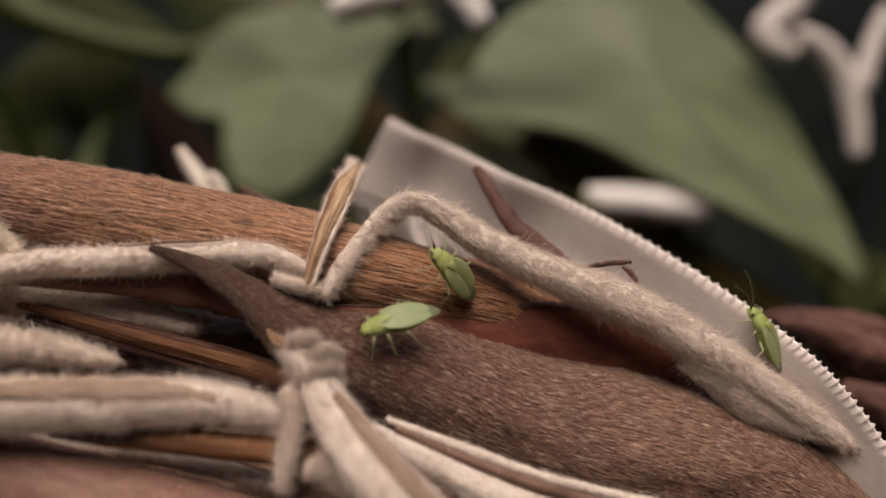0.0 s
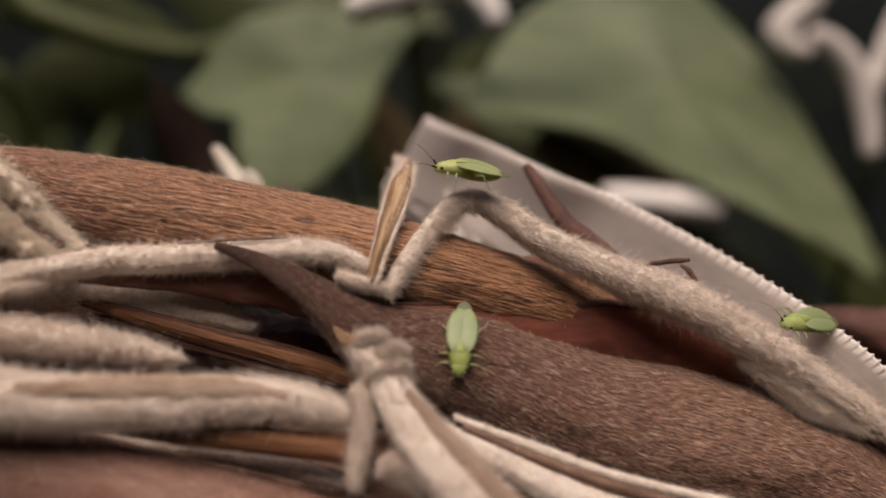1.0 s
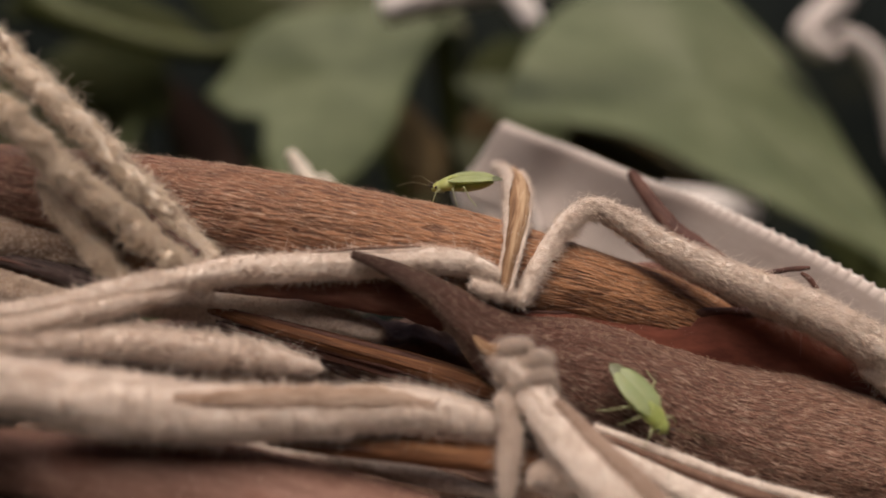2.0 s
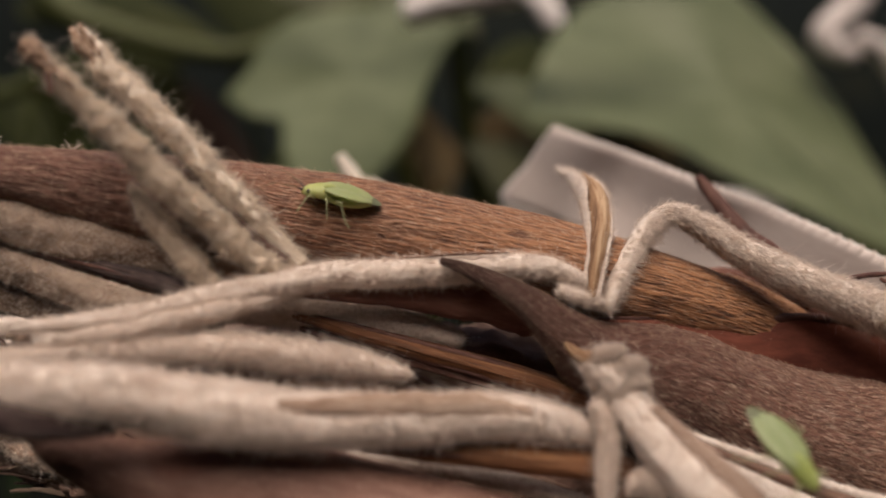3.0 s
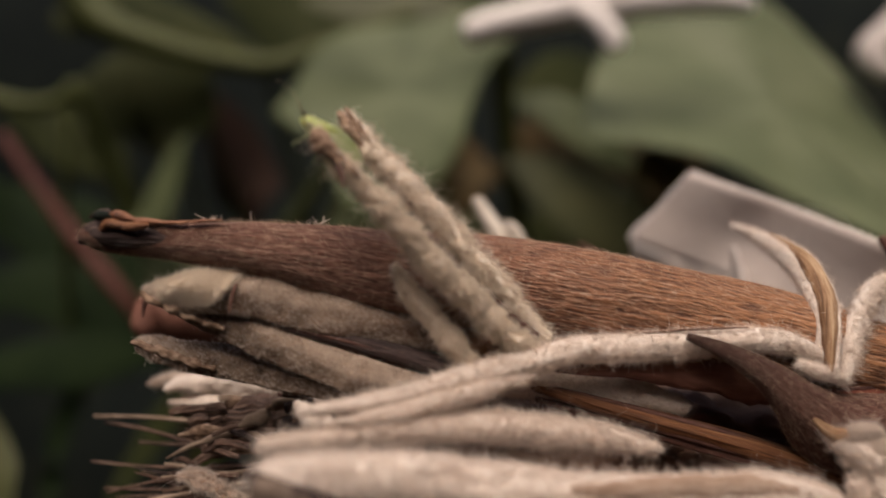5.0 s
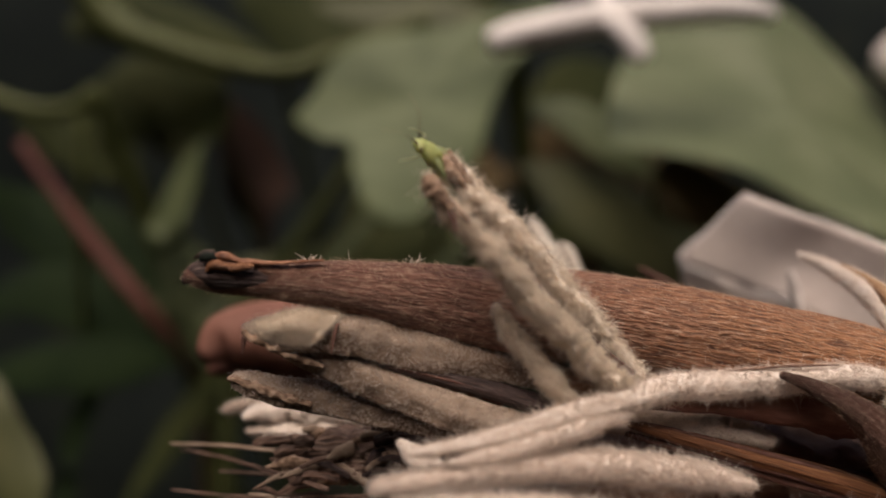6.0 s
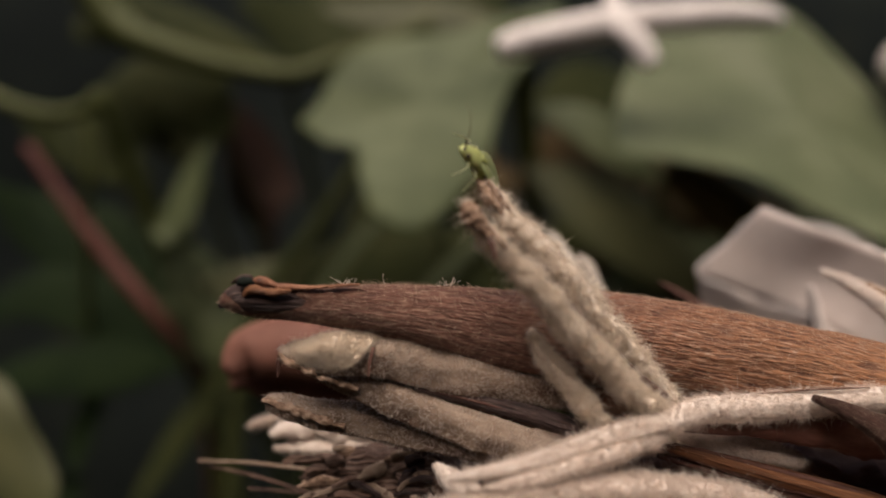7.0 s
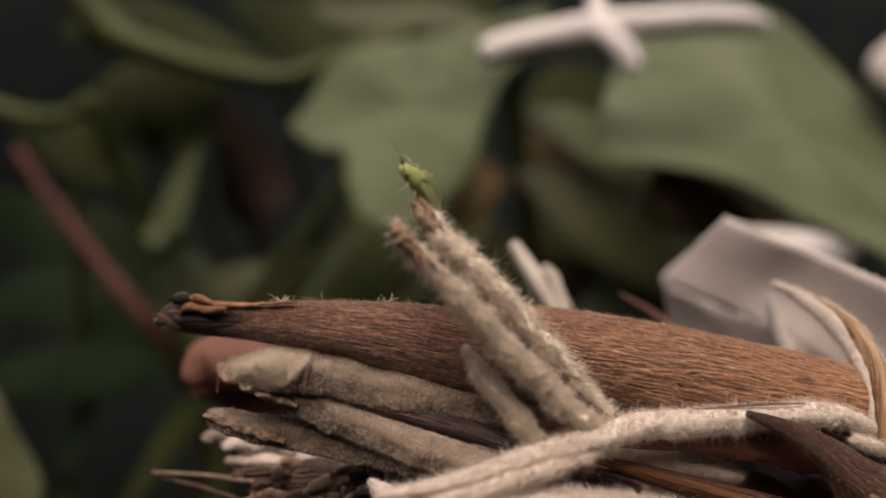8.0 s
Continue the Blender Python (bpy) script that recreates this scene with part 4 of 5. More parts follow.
def white_leaf():
    ob = thing("dried_leaf", (-0.381, 5.200, 0.927), "curled dry leaf, white underneath, with a finely toothed margin", "dried leaf")
    back = [(-0.378, 5.160, 0.920), (-0.164, 4.800, 0.759), (0.058, 4.630, 0.645), (0.396, 4.200, 0.412), (0.681, 4.050, 0.274), (1.069, 3.750, 0.020), (1.394, 3.470, -0.240), (1.634, 3.300, -0.460), (1.795, 3.220, -0.654), (1.971, 3.180, -0.926), (2.099, 3.150, -1.224)]
    mid = [(-0.530, 5.400, 0.677), (-0.244, 5.050, 0.515), (-0.034, 4.830, 0.399), (0.291, 4.450, 0.170), (0.592, 4.200, -0.003), (1.007, 3.850, -0.297), (1.278, 3.600, -0.502), (1.493, 3.450, -0.669), (1.674, 3.380, -0.839), (1.840, 3.300, -1.077), (1.982, 3.280, -1.325)]
    front = [(-0.703, 5.570, 0.429), (-0.341, 5.220, 0.256), (-0.149, 4.900, 0.149), (0.165, 4.600, -0.104), (0.483, 4.250, -0.294), (0.817, 3.800, -0.470), (1.138, 3.600, -0.670), (1.406, 3.500, -0.869), (1.601, 3.450, -1.045), (1.763, 3.400, -1.268), (1.894, 3.350, -1.458)]
    skirt = [(-0.597, 5.720, 0.049), (-0.286, 5.330, -0.079), (-0.093, 5.000, -0.152), (0.168, 4.700, -0.326), (0.494, 4.350, -0.505), (0.849, 3.950, -0.674), (1.185, 3.750, -0.873), (1.466, 3.650, -1.077), (1.647, 3.550, -1.241), (1.815, 3.500, -1.469), (1.950, 3.450, -1.663)]
    L = 5.0

    def teeth(u, v):
        return 0.018 * np.maximum(0, np.sin(u ** 1.15 * 2 * np.pi * 78 + 2.2 * np.sin(17 * u))) ** 0.8 * (v > 0.97) + 0 * u
    blade = part("blade", sheet([front, mid, back], 620, 0.035, teeth, 1, 0.002, 6), PAPER, ob)
    rim = [(*back[0], 0.012), (*(0.5 * (np.array(back[0]) + np.array(mid[0]))), 0.020), (*mid[0], 0.018), (*front[0], 0.018), (*front[1], 0.018), (*front[2], 0.018), (*front[3], 0.018), (*front[4], 0.016)]
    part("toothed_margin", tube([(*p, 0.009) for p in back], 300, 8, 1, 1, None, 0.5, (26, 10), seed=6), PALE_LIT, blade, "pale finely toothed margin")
    # rim takes the lit pale tone, a painted highlight along the rounded edge
    part("rolled_rim", tube(rim, 110, 12, 1, 1, None, 0.12, (6, 10), seed=4), PALE_LIT, blade, "thick rolled rim painted bright where it catches light")
    part("strut", tube([(-0.243, 4.750, 0.376, 0.0304), (-0.212, 4.750, 0.243, 0.0533), (-0.180, 4.750, 0.090, 0.0685), (-0.114, 4.750, -0.063, 0.0761)], 40, 14, 1, 0.7, None, 0.2, (6, 10), seed=3), PALE, ob, "pale torn strip under the fold")
    part("folded_edge", sheet([skirt, front], 120, 0.03, None, 2, 0.02, 6), PAPER, ob)


white_leaf()


def sheaths():
    g = "peeled sheaths"
    ob = thing("peeled_sheath", (-3.425, 3.055, 0.179), "papery hooded grey-tan sheath peeling open", "dried sheath", g)
    top = sheet([[(-3.402, 2.954, 0.161), (-3.301, 2.923, 0.126), (-3.189, 2.912, 0.100), (-3.019, 2.921, 0.089), (-2.770, 2.949, 0.028), (-2.497, 2.976, -0.019), (-2.158, 2.994, -0.070)], [(-3.407, 2.944, 0.179), (-3.309, 2.904, 0.190), (-3.185, 2.883, 0.200), (-3.012, 2.891, 0.206), (-2.770, 2.919, 0.147), (-2.485, 2.947, 0.082), (-2.163, 2.964, 0.013)], [(-3.419, 2.975, 0.185), (-3.331, 2.954, 0.221), (-3.194, 2.943, 0.251), (-3.013, 2.952, 0.262), (-2.771, 2.970, 0.225), (-2.465, 2.997, 0.155), (-2.155, 3.014, 0.076)]], 90, 0.018, None, 1, 0.025, 6)
    strip = part("upper_strip", top, PEEL, ob)
    hood = sheet([[(-3.400, 2.944, 0.167), (-3.309, 2.902, 0.141), (-3.221, 2.893, 0.128), (-3.109, 2.887, 0.141)], [(-3.403, 2.924, 0.184), (-3.304, 2.879, 0.198), (-3.182, 2.868, 0.209), (-3.043, 2.877, 0.205)], [(-3.414, 2.955, 0.190), (-3.327, 2.934, 0.228), (-3.191, 2.923, 0.256), (-2.993, 2.941, 0.261)]], 60, 0.014, None, 5, 0.03, 6)
    cap = part("hood", hood, HOODWOOL, ob, "paler woolly hood over the tip")
    part("nap", wool(hood, 14000, 0.026, seed=8), HAIR_CREAM, cap, "short pale wool", "stuff")
    part("nap", wool(top, 16000, 0.018, seed=3, stray=0.05), HAIR, strip, "short pale wool", "stuff")
    low = sheet([[(-3.419, 3.004, 0.147), (-3.291, 2.993, 0.077), (-3.141, 2.992, 0.000), (-2.881, 2.989, -0.124), (-2.569, 2.966, -0.233), (-2.047, 2.942, -0.368)], [(-3.412, 2.984, 0.159), (-3.230, 2.963, 0.101), (-3.042, 2.961, 0.042), (-2.808, 2.959, -0.057), (-2.507, 2.936, -0.163), (-2.051, 2.922, -0.286)], [(-3.409, 3.004, 0.166), (-3.181, 2.982, 0.122), (-2.953, 2.980, 0.070), (-2.737, 2.978, -0.011), (-2.438, 2.966, -0.117), (-2.045, 2.952, -0.228)]], 90, 0.018, None, 2, 0.02, 6)
    strip = part("lower_strip", low, PEEL, ob)
    part("nap", wool(low, 12000, 0.018, seed=4, stray=0.05), HAIR, strip, "short pale wool", "stuff")
    part("crumbling_tip", tube([(-3.415, 2.927, 0.181, 0.014), (-3.361, 2.917, 0.150, 0.026), (-3.241, 2.930, 0.092, 0.030), (-3.089, 2.958, 0.026, 0.019)], 60, 12, 1, 0.7, None, 0.6, (22, 40), seed=1), FELT_BROWN, ob, "brown crumbling edge")
    for k, c in enumerate(([(-3.400, 3.007, 0.171, 0.014), (-3.426, 2.995, 0.139, 0.012), (-3.431, 2.979, 0.074, 0.005)], [(-3.015, 2.878, 0.217, 0.007), (-3.029, 2.863, 0.159, 0.007), (-3.036, 2.859, 0.090, 0.003)])):
        part("barb", tube(c, 14, 7, seed=k), THORN, ob)
    part("lining", tube([(-3.143, 3.030, 0.093, 0.020), (-2.892, 3.045, 0.070, 0.060), (-2.637, 3.056, 0.010, 0.080), (-2.308, 3.053, -0.070, 0.080)], 60, 14, 0.3, 1, None, 0.2, (4, 8), seed=4), SALMON, ob, "reddish inner lining")
    ob = thing("peeled_sheath", (-3.498, 3.104, -0.047), "narrow grey-tan sheath with a frayed end", "dried sheath", g)
    low = sheet([[(-3.503, 3.104, -0.079), (-3.404, 3.083, -0.127), (-3.215, 3.082, -0.185), (-2.851, 3.069, -0.251), (-2.538, 3.046, -0.315), (-2.202, 3.013, -0.405)], [(-3.506, 3.084, -0.048), (-3.377, 3.063, -0.073), (-3.227, 3.062, -0.107), (-2.884, 3.039, -0.148), (-2.576, 3.016, -0.236), (-2.205, 2.993, -0.324)], [(-3.501, 3.115, -0.029), (-3.361, 3.103, -0.031), (-3.247, 3.092, -0.044), (-2.931, 3.080, -0.073), (-2.614, 3.057, -0.178), (-2.202, 3.013, -0.259)]], 90, 0.02, None, 3, 0.025, 6)
    strip = part("strip", low, PEEL, ob)
    part("nap", wool(low, 12000, 0.018, seed=5, stray=0.05), HAIR, strip, "short pale wool", "stuff")
    part("frayed_end", tube([(-3.514, 3.088, -0.046, 0.015), (-3.457, 3.068, -0.057, 0.027), (-3.337, 3.059, -0.097, 0.029), (-3.155, 3.057, -0.155, 0.017)], 50, 12, 1, 0.8, None, 0.6, (22, 40), seed=2), FELT_BROWN, ob, "brown frayed end")
    for k, c in enumerate(([(-3.649, 3.829, -0.392, 0.027), (-3.546, 3.861, -0.375, 0.064), (-3.298, 3.850, -0.363, 0.076), (-2.958, 3.814, -0.384, 0.072), (-2.625, 3.693, -0.413, 0.053)], [(-3.635, 3.846, -0.470, 0.024), (-3.483, 3.855, -0.472, 0.058), (-3.174, 3.837, -0.473, 0.063), (-2.744, 3.750, -0.488, 0.059)], [(-3.839, 4.126, -0.427, 0.023), (-3.672, 4.143, -0.384, 0.043), (-3.342, 4.140, -0.383, 0.043)])):
        ob = thing("peeled_sheath", c[0], "soft pale lobed sheath end", "dried sheath", g)
        b = tube(c, 70, 18, 1, 0.8, groove(90, 0.25, 0.3), 0.5, (6, 9), 0.25, (4, 30), seed=6 + k)
        strip = part("strip", b, FELT if k < 2 else PEEL, ob)
        part("nap", wool(b, 6000, 0.024, seed=k), HAIR, strip, "short pale wool", "stuff")
    ob = thing("bark_mass", (-3.100, 3.480, -0.540), "frayed grey-brown bark fibres in a clump", "bark fibres")
    part("clump", tube([(-3.440, 3.610, -0.545, 0.006), (-3.380, 3.600, -0.540, 0.040), (-3.200, 3.540, -0.510, 0.090), (-2.950, 3.440, -0.480, 0.120), (-2.650, 3.300, -0.480, 0.120), (-2.350, 3.150, -0.500, 0.085)], 130, 34, 1, 1, None, 0.45, (5, 9), 0.25, (3, 40), seed=9), SHARD, ob)
    low = thing("bark_mass", (-3.430, 3.560, -0.800), "matted dark brown bark fibres below the stalk ends", "bark fibres")
    part("clump", tube([(-3.560, 3.600, -0.775, 0.010), (-3.430, 3.570, -0.800, 0.055), (-3.240, 3.540, -0.850, 0.120), (-3.050, 3.520, -0.930, 0.170), (-2.830, 3.500, -1.020, 0.200), (-2.500, 3.480, -1.150, 0.200)], 130, 34, 1, 1, None, 0.5, (5, 9), 0.3, (3, 40), seed=12), SHARD, low)
    rng = random.Random(12)
    a, b = np.array((-3.420, 3.500, -0.790)), np.array((-2.800, 3.330, -1.010))
    for k in range(46):
        p = a + (b - a) * rng.random() + np.array((0, rng.uniform(-0.08, 0.08), rng.uniform(-0.15, 0.10)))
        d = unit(np.array((-1, rng.uniform(-0.4, 0.4), rng.uniform(-0.25, 0.45)))) * rng.uniform(0.12, 0.34)
        r = rng.uniform(0.006, 0.018)
        part("shard", tube([(*p, r * 0.8), (*(p + d * 0.5 + (0, 0, 0.015)), r), (*(p + d), r * rng.uniform(0.2, 0.7))], 18, 8, 0.45, 1, None, 0.6, (12, 24), 0.3, (4, 60), seed=60 + k), (SHARD, FELT_BROWN, SHARD, CHAR_PLUM, PEEL)[k % 5], low)
    rng = random.Random(4)
    a, b = np.array((-3.330, 3.520, -0.500)), np.array((-2.700, 3.260, -0.430))
    for k in range(44):
        p = a + (b - a) * rng.random() + np.array((0, rng.uniform(-0.10, 0.10), rng.uniform(-0.13, 0.09)))
        d = unit(np.array((-1, rng.uniform(-0.5, 0.5), rng.uniform(-0.6, 0.4)))) * rng.uniform(0.08, 0.22)
        r = rng.uniform(0.010, 0.030)
        part("shard", tube([(*p, r * 0.8), (*(p + d * 0.5 + (0, 0, 0.012)), r), (*(p + d), r * rng.uniform(0.3, 0.9))], 18, 9, 0.4, 1, None, 0.6, (12, 24), 0.3, (4, 60), seed=k), (SHARD, PEEL, SHARD, CHAR_PLUM, FELT_BROWN)[k % 5], ob)


sheaths()


def bristles():
    """Thin broken fibres that stick out at the end of the bundle."""
    rng = random.Random(7)
    root = np.array((-3.061, 3.349, -0.524))
    rows = (
        ((-4.074, 3.920, -0.559), 0.013), ((-4.019, 3.940, -0.623), 0.012), ((-3.746, 3.720, -0.674), 0.011), ((-4.008, 3.750, -0.759), 0.010),
        ((-3.674, 3.650, -0.887), 0.011), ((-4.055, 3.586, -0.945), 0.014), ((-3.871, 3.635, -0.870), 0.012), ((-3.630, 3.484, -0.838), 0.010),
        ((-4.068, 3.686, -1.021), 0.011), ((-3.940, 3.750, -0.907), 0.010), ((-3.732, 3.734, -0.782), 0.010), ((-3.760, 3.584, -1.065), 0.012),
        ((-3.820, 3.485, -1.111), 0.012), ((-3.531, 3.383, -0.939), 0.010), ((-3.937, 3.885, -1.021), 0.010), ((-3.505, 3.383, -0.741), 0.009),
    )
    more = [(tuple(np.array(rows[k % 16][0]) + np.array((rng.uniform(0.15, 0.6), rng.uniform(-0.25, 0.25), rng.uniform(-0.14, 0.10)))), rng.uniform(0.006, 0.011)) for k in range(4, 7)]
    for k, (tip, r) in enumerate(rows + tuple(more)):
        tip = np.array(tip)
        d = root + np.array((rng.uniform(-0.1, 0.3), rng.uniform(-0.15, 0.15), 0.45 * (tip[2] - root[2]))) - tip
        pts = [(*(tip + d * f + np.array((0, 0, 0.03 * math.sin(3 * f + k)))), r * (0.55 + 0.5 * f)) for f in (0, 0.3, 0.65, 1.0)]
        ob = thing("bristle", tip, "thin stiff broken brown fibre", "plant fibre", "bristles at the bundle's end")
        part("shaft", tube(pts, 26, 7, 1, 1, None, 0.3, (6, 30), seed=k), SHARD if k % 5 else PEEL, ob)


bristles()


def rear_bracts():
    ob = thing("pink_bract", (-4.042, 4.509, -0.146), "dull pink-brown bract behind the pods", "dried bract")
    part("blade", tube([(-4.072, 4.465, -0.157, 0.063), (-3.950, 4.566, -0.064, 0.175), (-3.561, 4.613, -0.015, 0.231), (-2.975, 4.621, -0.051, 0.245), (-2.315, 4.584, -0.190, 0.210)], 80, 24, 1, 1, None, 0.12, (2, 3), seed=1), PINK, ob)
    part("lower_blade", tube([(-4.166, 4.900, -0.332, 0.0314), (-4.010, 4.900, -0.253, 0.1491), (-3.717, 4.900, -0.292, 0.2197), (-3.246, 4.900, -0.448, 0.1961)], 60, 20, 1, 1, None, 0.12, (2, 3), seed=2), PINK, ob)
    for k, c in enumerate(([(2.215, 4.733, -0.483, 0.037), (2.560, 4.863, -0.587, 0.126), (3.006, 4.975, -0.790, 0.194), (3.721, 5.106, -1.109, 0.229)], [(2.431, 4.360, -0.845, 0.067), (2.758, 4.451, -1.001, 0.167), (3.287, 4.511, -1.261, 0.234)], [(2.349, 5.330, -0.494, 0.033), (2.787, 5.374, -0.519, 0.083), (3.429, 5.397, -0.668, 0.107)])):
        ob = thing("dark_bract", c[0], "wrinkled dark brown bract in the shade", "dried bract", "dark bracts")
        part("blade", tube(c, 90, 24, 1, 1, None, 0.2, (4, 5), 0.14, (6, 24), seed=3 + k), THORN, ob)
    ob = thing("dark_bract", [(-1.302, 4.600, 0.402, 0.0184), (-1.209, 4.600, 0.347, 0.0443), (-1.061, 4.600, 0.255, 0.0664), (-0.875, 4.600, 0.107, 0.0738)][0], "small dark red bract tip behind the pod", "dried bract", "dark bracts")
    part("blade", tube([(-1.302, 4.600, 0.402, 0.0184), (-1.209, 4.600, 0.347, 0.0443), (-1.061, 4.600, 0.255, 0.0664), (-0.875, 4.600, 0.107, 0.0738)], 40, 14, 1, 0.5, None, 0.15, (4, 6), seed=9), THORN, ob)
    ob = thing("pale_sprig", (-1.538, 5.253, 0.148), "small forked pale sprig behind the pod", "dried sprig")
    part("stem", tube([(-1.923, 5.292, 0.727, 0.038), (-1.862, 5.311, 0.630, 0.059), (-1.741, 5.317, 0.439, 0.067), (-1.526, 5.321, 0.098, 0.076), (-1.352, 5.325, -0.413, 0.084)], 50, 16, 1, 1, None, 0.15, (4, 6), seed=7), SPRIG, ob)
    part("prong", tube([(-1.698, 5.263, 0.551, 0.029), (-1.628, 5.277, 0.462, 0.046), (-1.533, 5.283, 0.230, 0.054)], 30, 14, 1, 1, None, 0.15, (4, 6), seed=8), SPRIG, ob)


rear_bracts()


# ---- foliage behind ----
def foliage():
    def rooted(ob, start, material, r=0.25, bend=1.5):
        s = np.array(start[:3])
        pts = [(*s, r * 0.8), (*(s + (0.3 * bend, 2.0, -3)), r), (*(s + (bend, 4.5, -9)), r * 1.2), (s[0] + bend, s[1] + 5.5, -25.3, r * 1.5)]
        part("petiole", tube(pts, 40, 10), material, ob)

    a = thing("lobed_leaf", (-2.907, 14.700, 3.331), "broad dull green lobed leaf hanging in soft light", "leaf", "leaves behind")
    rim = [(-5.562, 14.700, 3.102), (-5.139, 14.700, 3.617), (-4.853, 14.700, 4.246), (-4.280, 14.700, 4.761), (-3.273, 14.800, 5.024), (-2.367, 14.900, 5.174), (-1.215, 15.000, 5.617), (-0.047, 15.200, 5.929), (-0.514, 15.000, 4.917), (-1.090, 14.900, 4.188), (-1.486, 14.800, 3.353), (-1.807, 14.600, 2.285), (-2.511, 14.400, 1.357), (-3.273, 14.300, 0.880), (-3.941, 14.300, 1.180), (-4.249, 14.400, 1.861), (-4.392, 14.500, 2.551), (-4.990, 14.600, 2.683)]
    rim = [(x, y + 0.22 * (z - 3.5), z) for x, y, z in rim]
    part("blade", star_leaf((-3.001, 14.600, 3.535), rim, 0.0, 0.05, wave=0.12, seed=1), LEAF_SOFT, a)
    rooted(a, (-0.988, 15.100, 5.420), GREENSTEM)
    b = thing("lobed_leaf", (3.420, 12.000, 2.438), "large dull green leaf with a folded lower lobe", "leaf", "leaves behind")
    rim = [(0.145, 11.600, 2.131), (0.466, 13.000, 3.148), (1.054, 14.100, 4.292), (2.055, 15.000, 5.267), (3.572, 15.500, 6.046), (4.988, 15.800, 5.767), (6.061, 15.600, 4.621), (6.833, 15.000, 3.234), (7.024, 13.900, 1.776), (6.888, 12.500, 0.541), (6.840, 11.800, -0.586), (6.076, 11.300, -0.229), (5.276, 11.000, 0.146), (4.325, 11.200, 0.671), (3.515, 11.400, 1.092), (2.740, 11.500, 1.531), (2.041, 11.600, 1.860), (1.048, 11.600, 2.041)]
    part("blade", star_leaf((3.997, 13.300, 3.013), rim, -0.02, 0.05, wave=0.12, seed=5), LEAF, b)
    rooted(b, (7.028, 11.200, -0.602), GREENSTEM)

    w = thing("pale_stalk", (-1.767, 11.404, 3.828), "pale dry forked stalk resting on the leaf", "dried stalk", "pale stalks behind")
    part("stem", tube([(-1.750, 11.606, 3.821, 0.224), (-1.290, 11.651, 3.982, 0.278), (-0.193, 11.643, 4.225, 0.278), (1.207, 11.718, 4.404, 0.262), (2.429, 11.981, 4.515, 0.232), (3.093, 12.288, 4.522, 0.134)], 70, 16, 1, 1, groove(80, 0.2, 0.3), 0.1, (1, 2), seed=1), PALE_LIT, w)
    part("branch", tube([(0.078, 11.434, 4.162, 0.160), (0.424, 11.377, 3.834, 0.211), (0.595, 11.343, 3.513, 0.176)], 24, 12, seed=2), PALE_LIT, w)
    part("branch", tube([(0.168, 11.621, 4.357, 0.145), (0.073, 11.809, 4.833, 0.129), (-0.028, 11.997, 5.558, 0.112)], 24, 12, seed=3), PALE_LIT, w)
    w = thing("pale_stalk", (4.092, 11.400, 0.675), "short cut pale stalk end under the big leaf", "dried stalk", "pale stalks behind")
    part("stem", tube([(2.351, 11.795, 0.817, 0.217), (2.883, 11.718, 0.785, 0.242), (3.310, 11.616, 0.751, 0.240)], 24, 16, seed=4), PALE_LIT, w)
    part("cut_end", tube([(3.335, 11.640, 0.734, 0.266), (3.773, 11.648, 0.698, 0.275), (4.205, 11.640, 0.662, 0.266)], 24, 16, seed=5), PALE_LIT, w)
    rooted(w, (2.330, 11.600, 0.804), GREENSTEM, 0.2, -1)
    w = thing("pale_stalk", (6.714, 14.000, 3.935), "pale dry stalks curling over one another", "dried stalk", "pale stalks behind")
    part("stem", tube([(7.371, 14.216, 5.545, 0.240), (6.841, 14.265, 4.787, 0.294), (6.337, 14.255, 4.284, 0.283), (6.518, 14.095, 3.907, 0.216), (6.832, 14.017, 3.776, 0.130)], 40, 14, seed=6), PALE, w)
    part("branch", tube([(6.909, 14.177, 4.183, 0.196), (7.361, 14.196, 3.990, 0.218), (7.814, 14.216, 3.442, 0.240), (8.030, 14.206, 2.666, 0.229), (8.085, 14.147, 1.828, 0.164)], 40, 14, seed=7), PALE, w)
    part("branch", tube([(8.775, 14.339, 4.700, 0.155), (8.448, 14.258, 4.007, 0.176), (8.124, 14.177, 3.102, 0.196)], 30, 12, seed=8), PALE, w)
    rooted(w, (8.001, 14.000, 1.809), LEAF_DIM, 0.1)

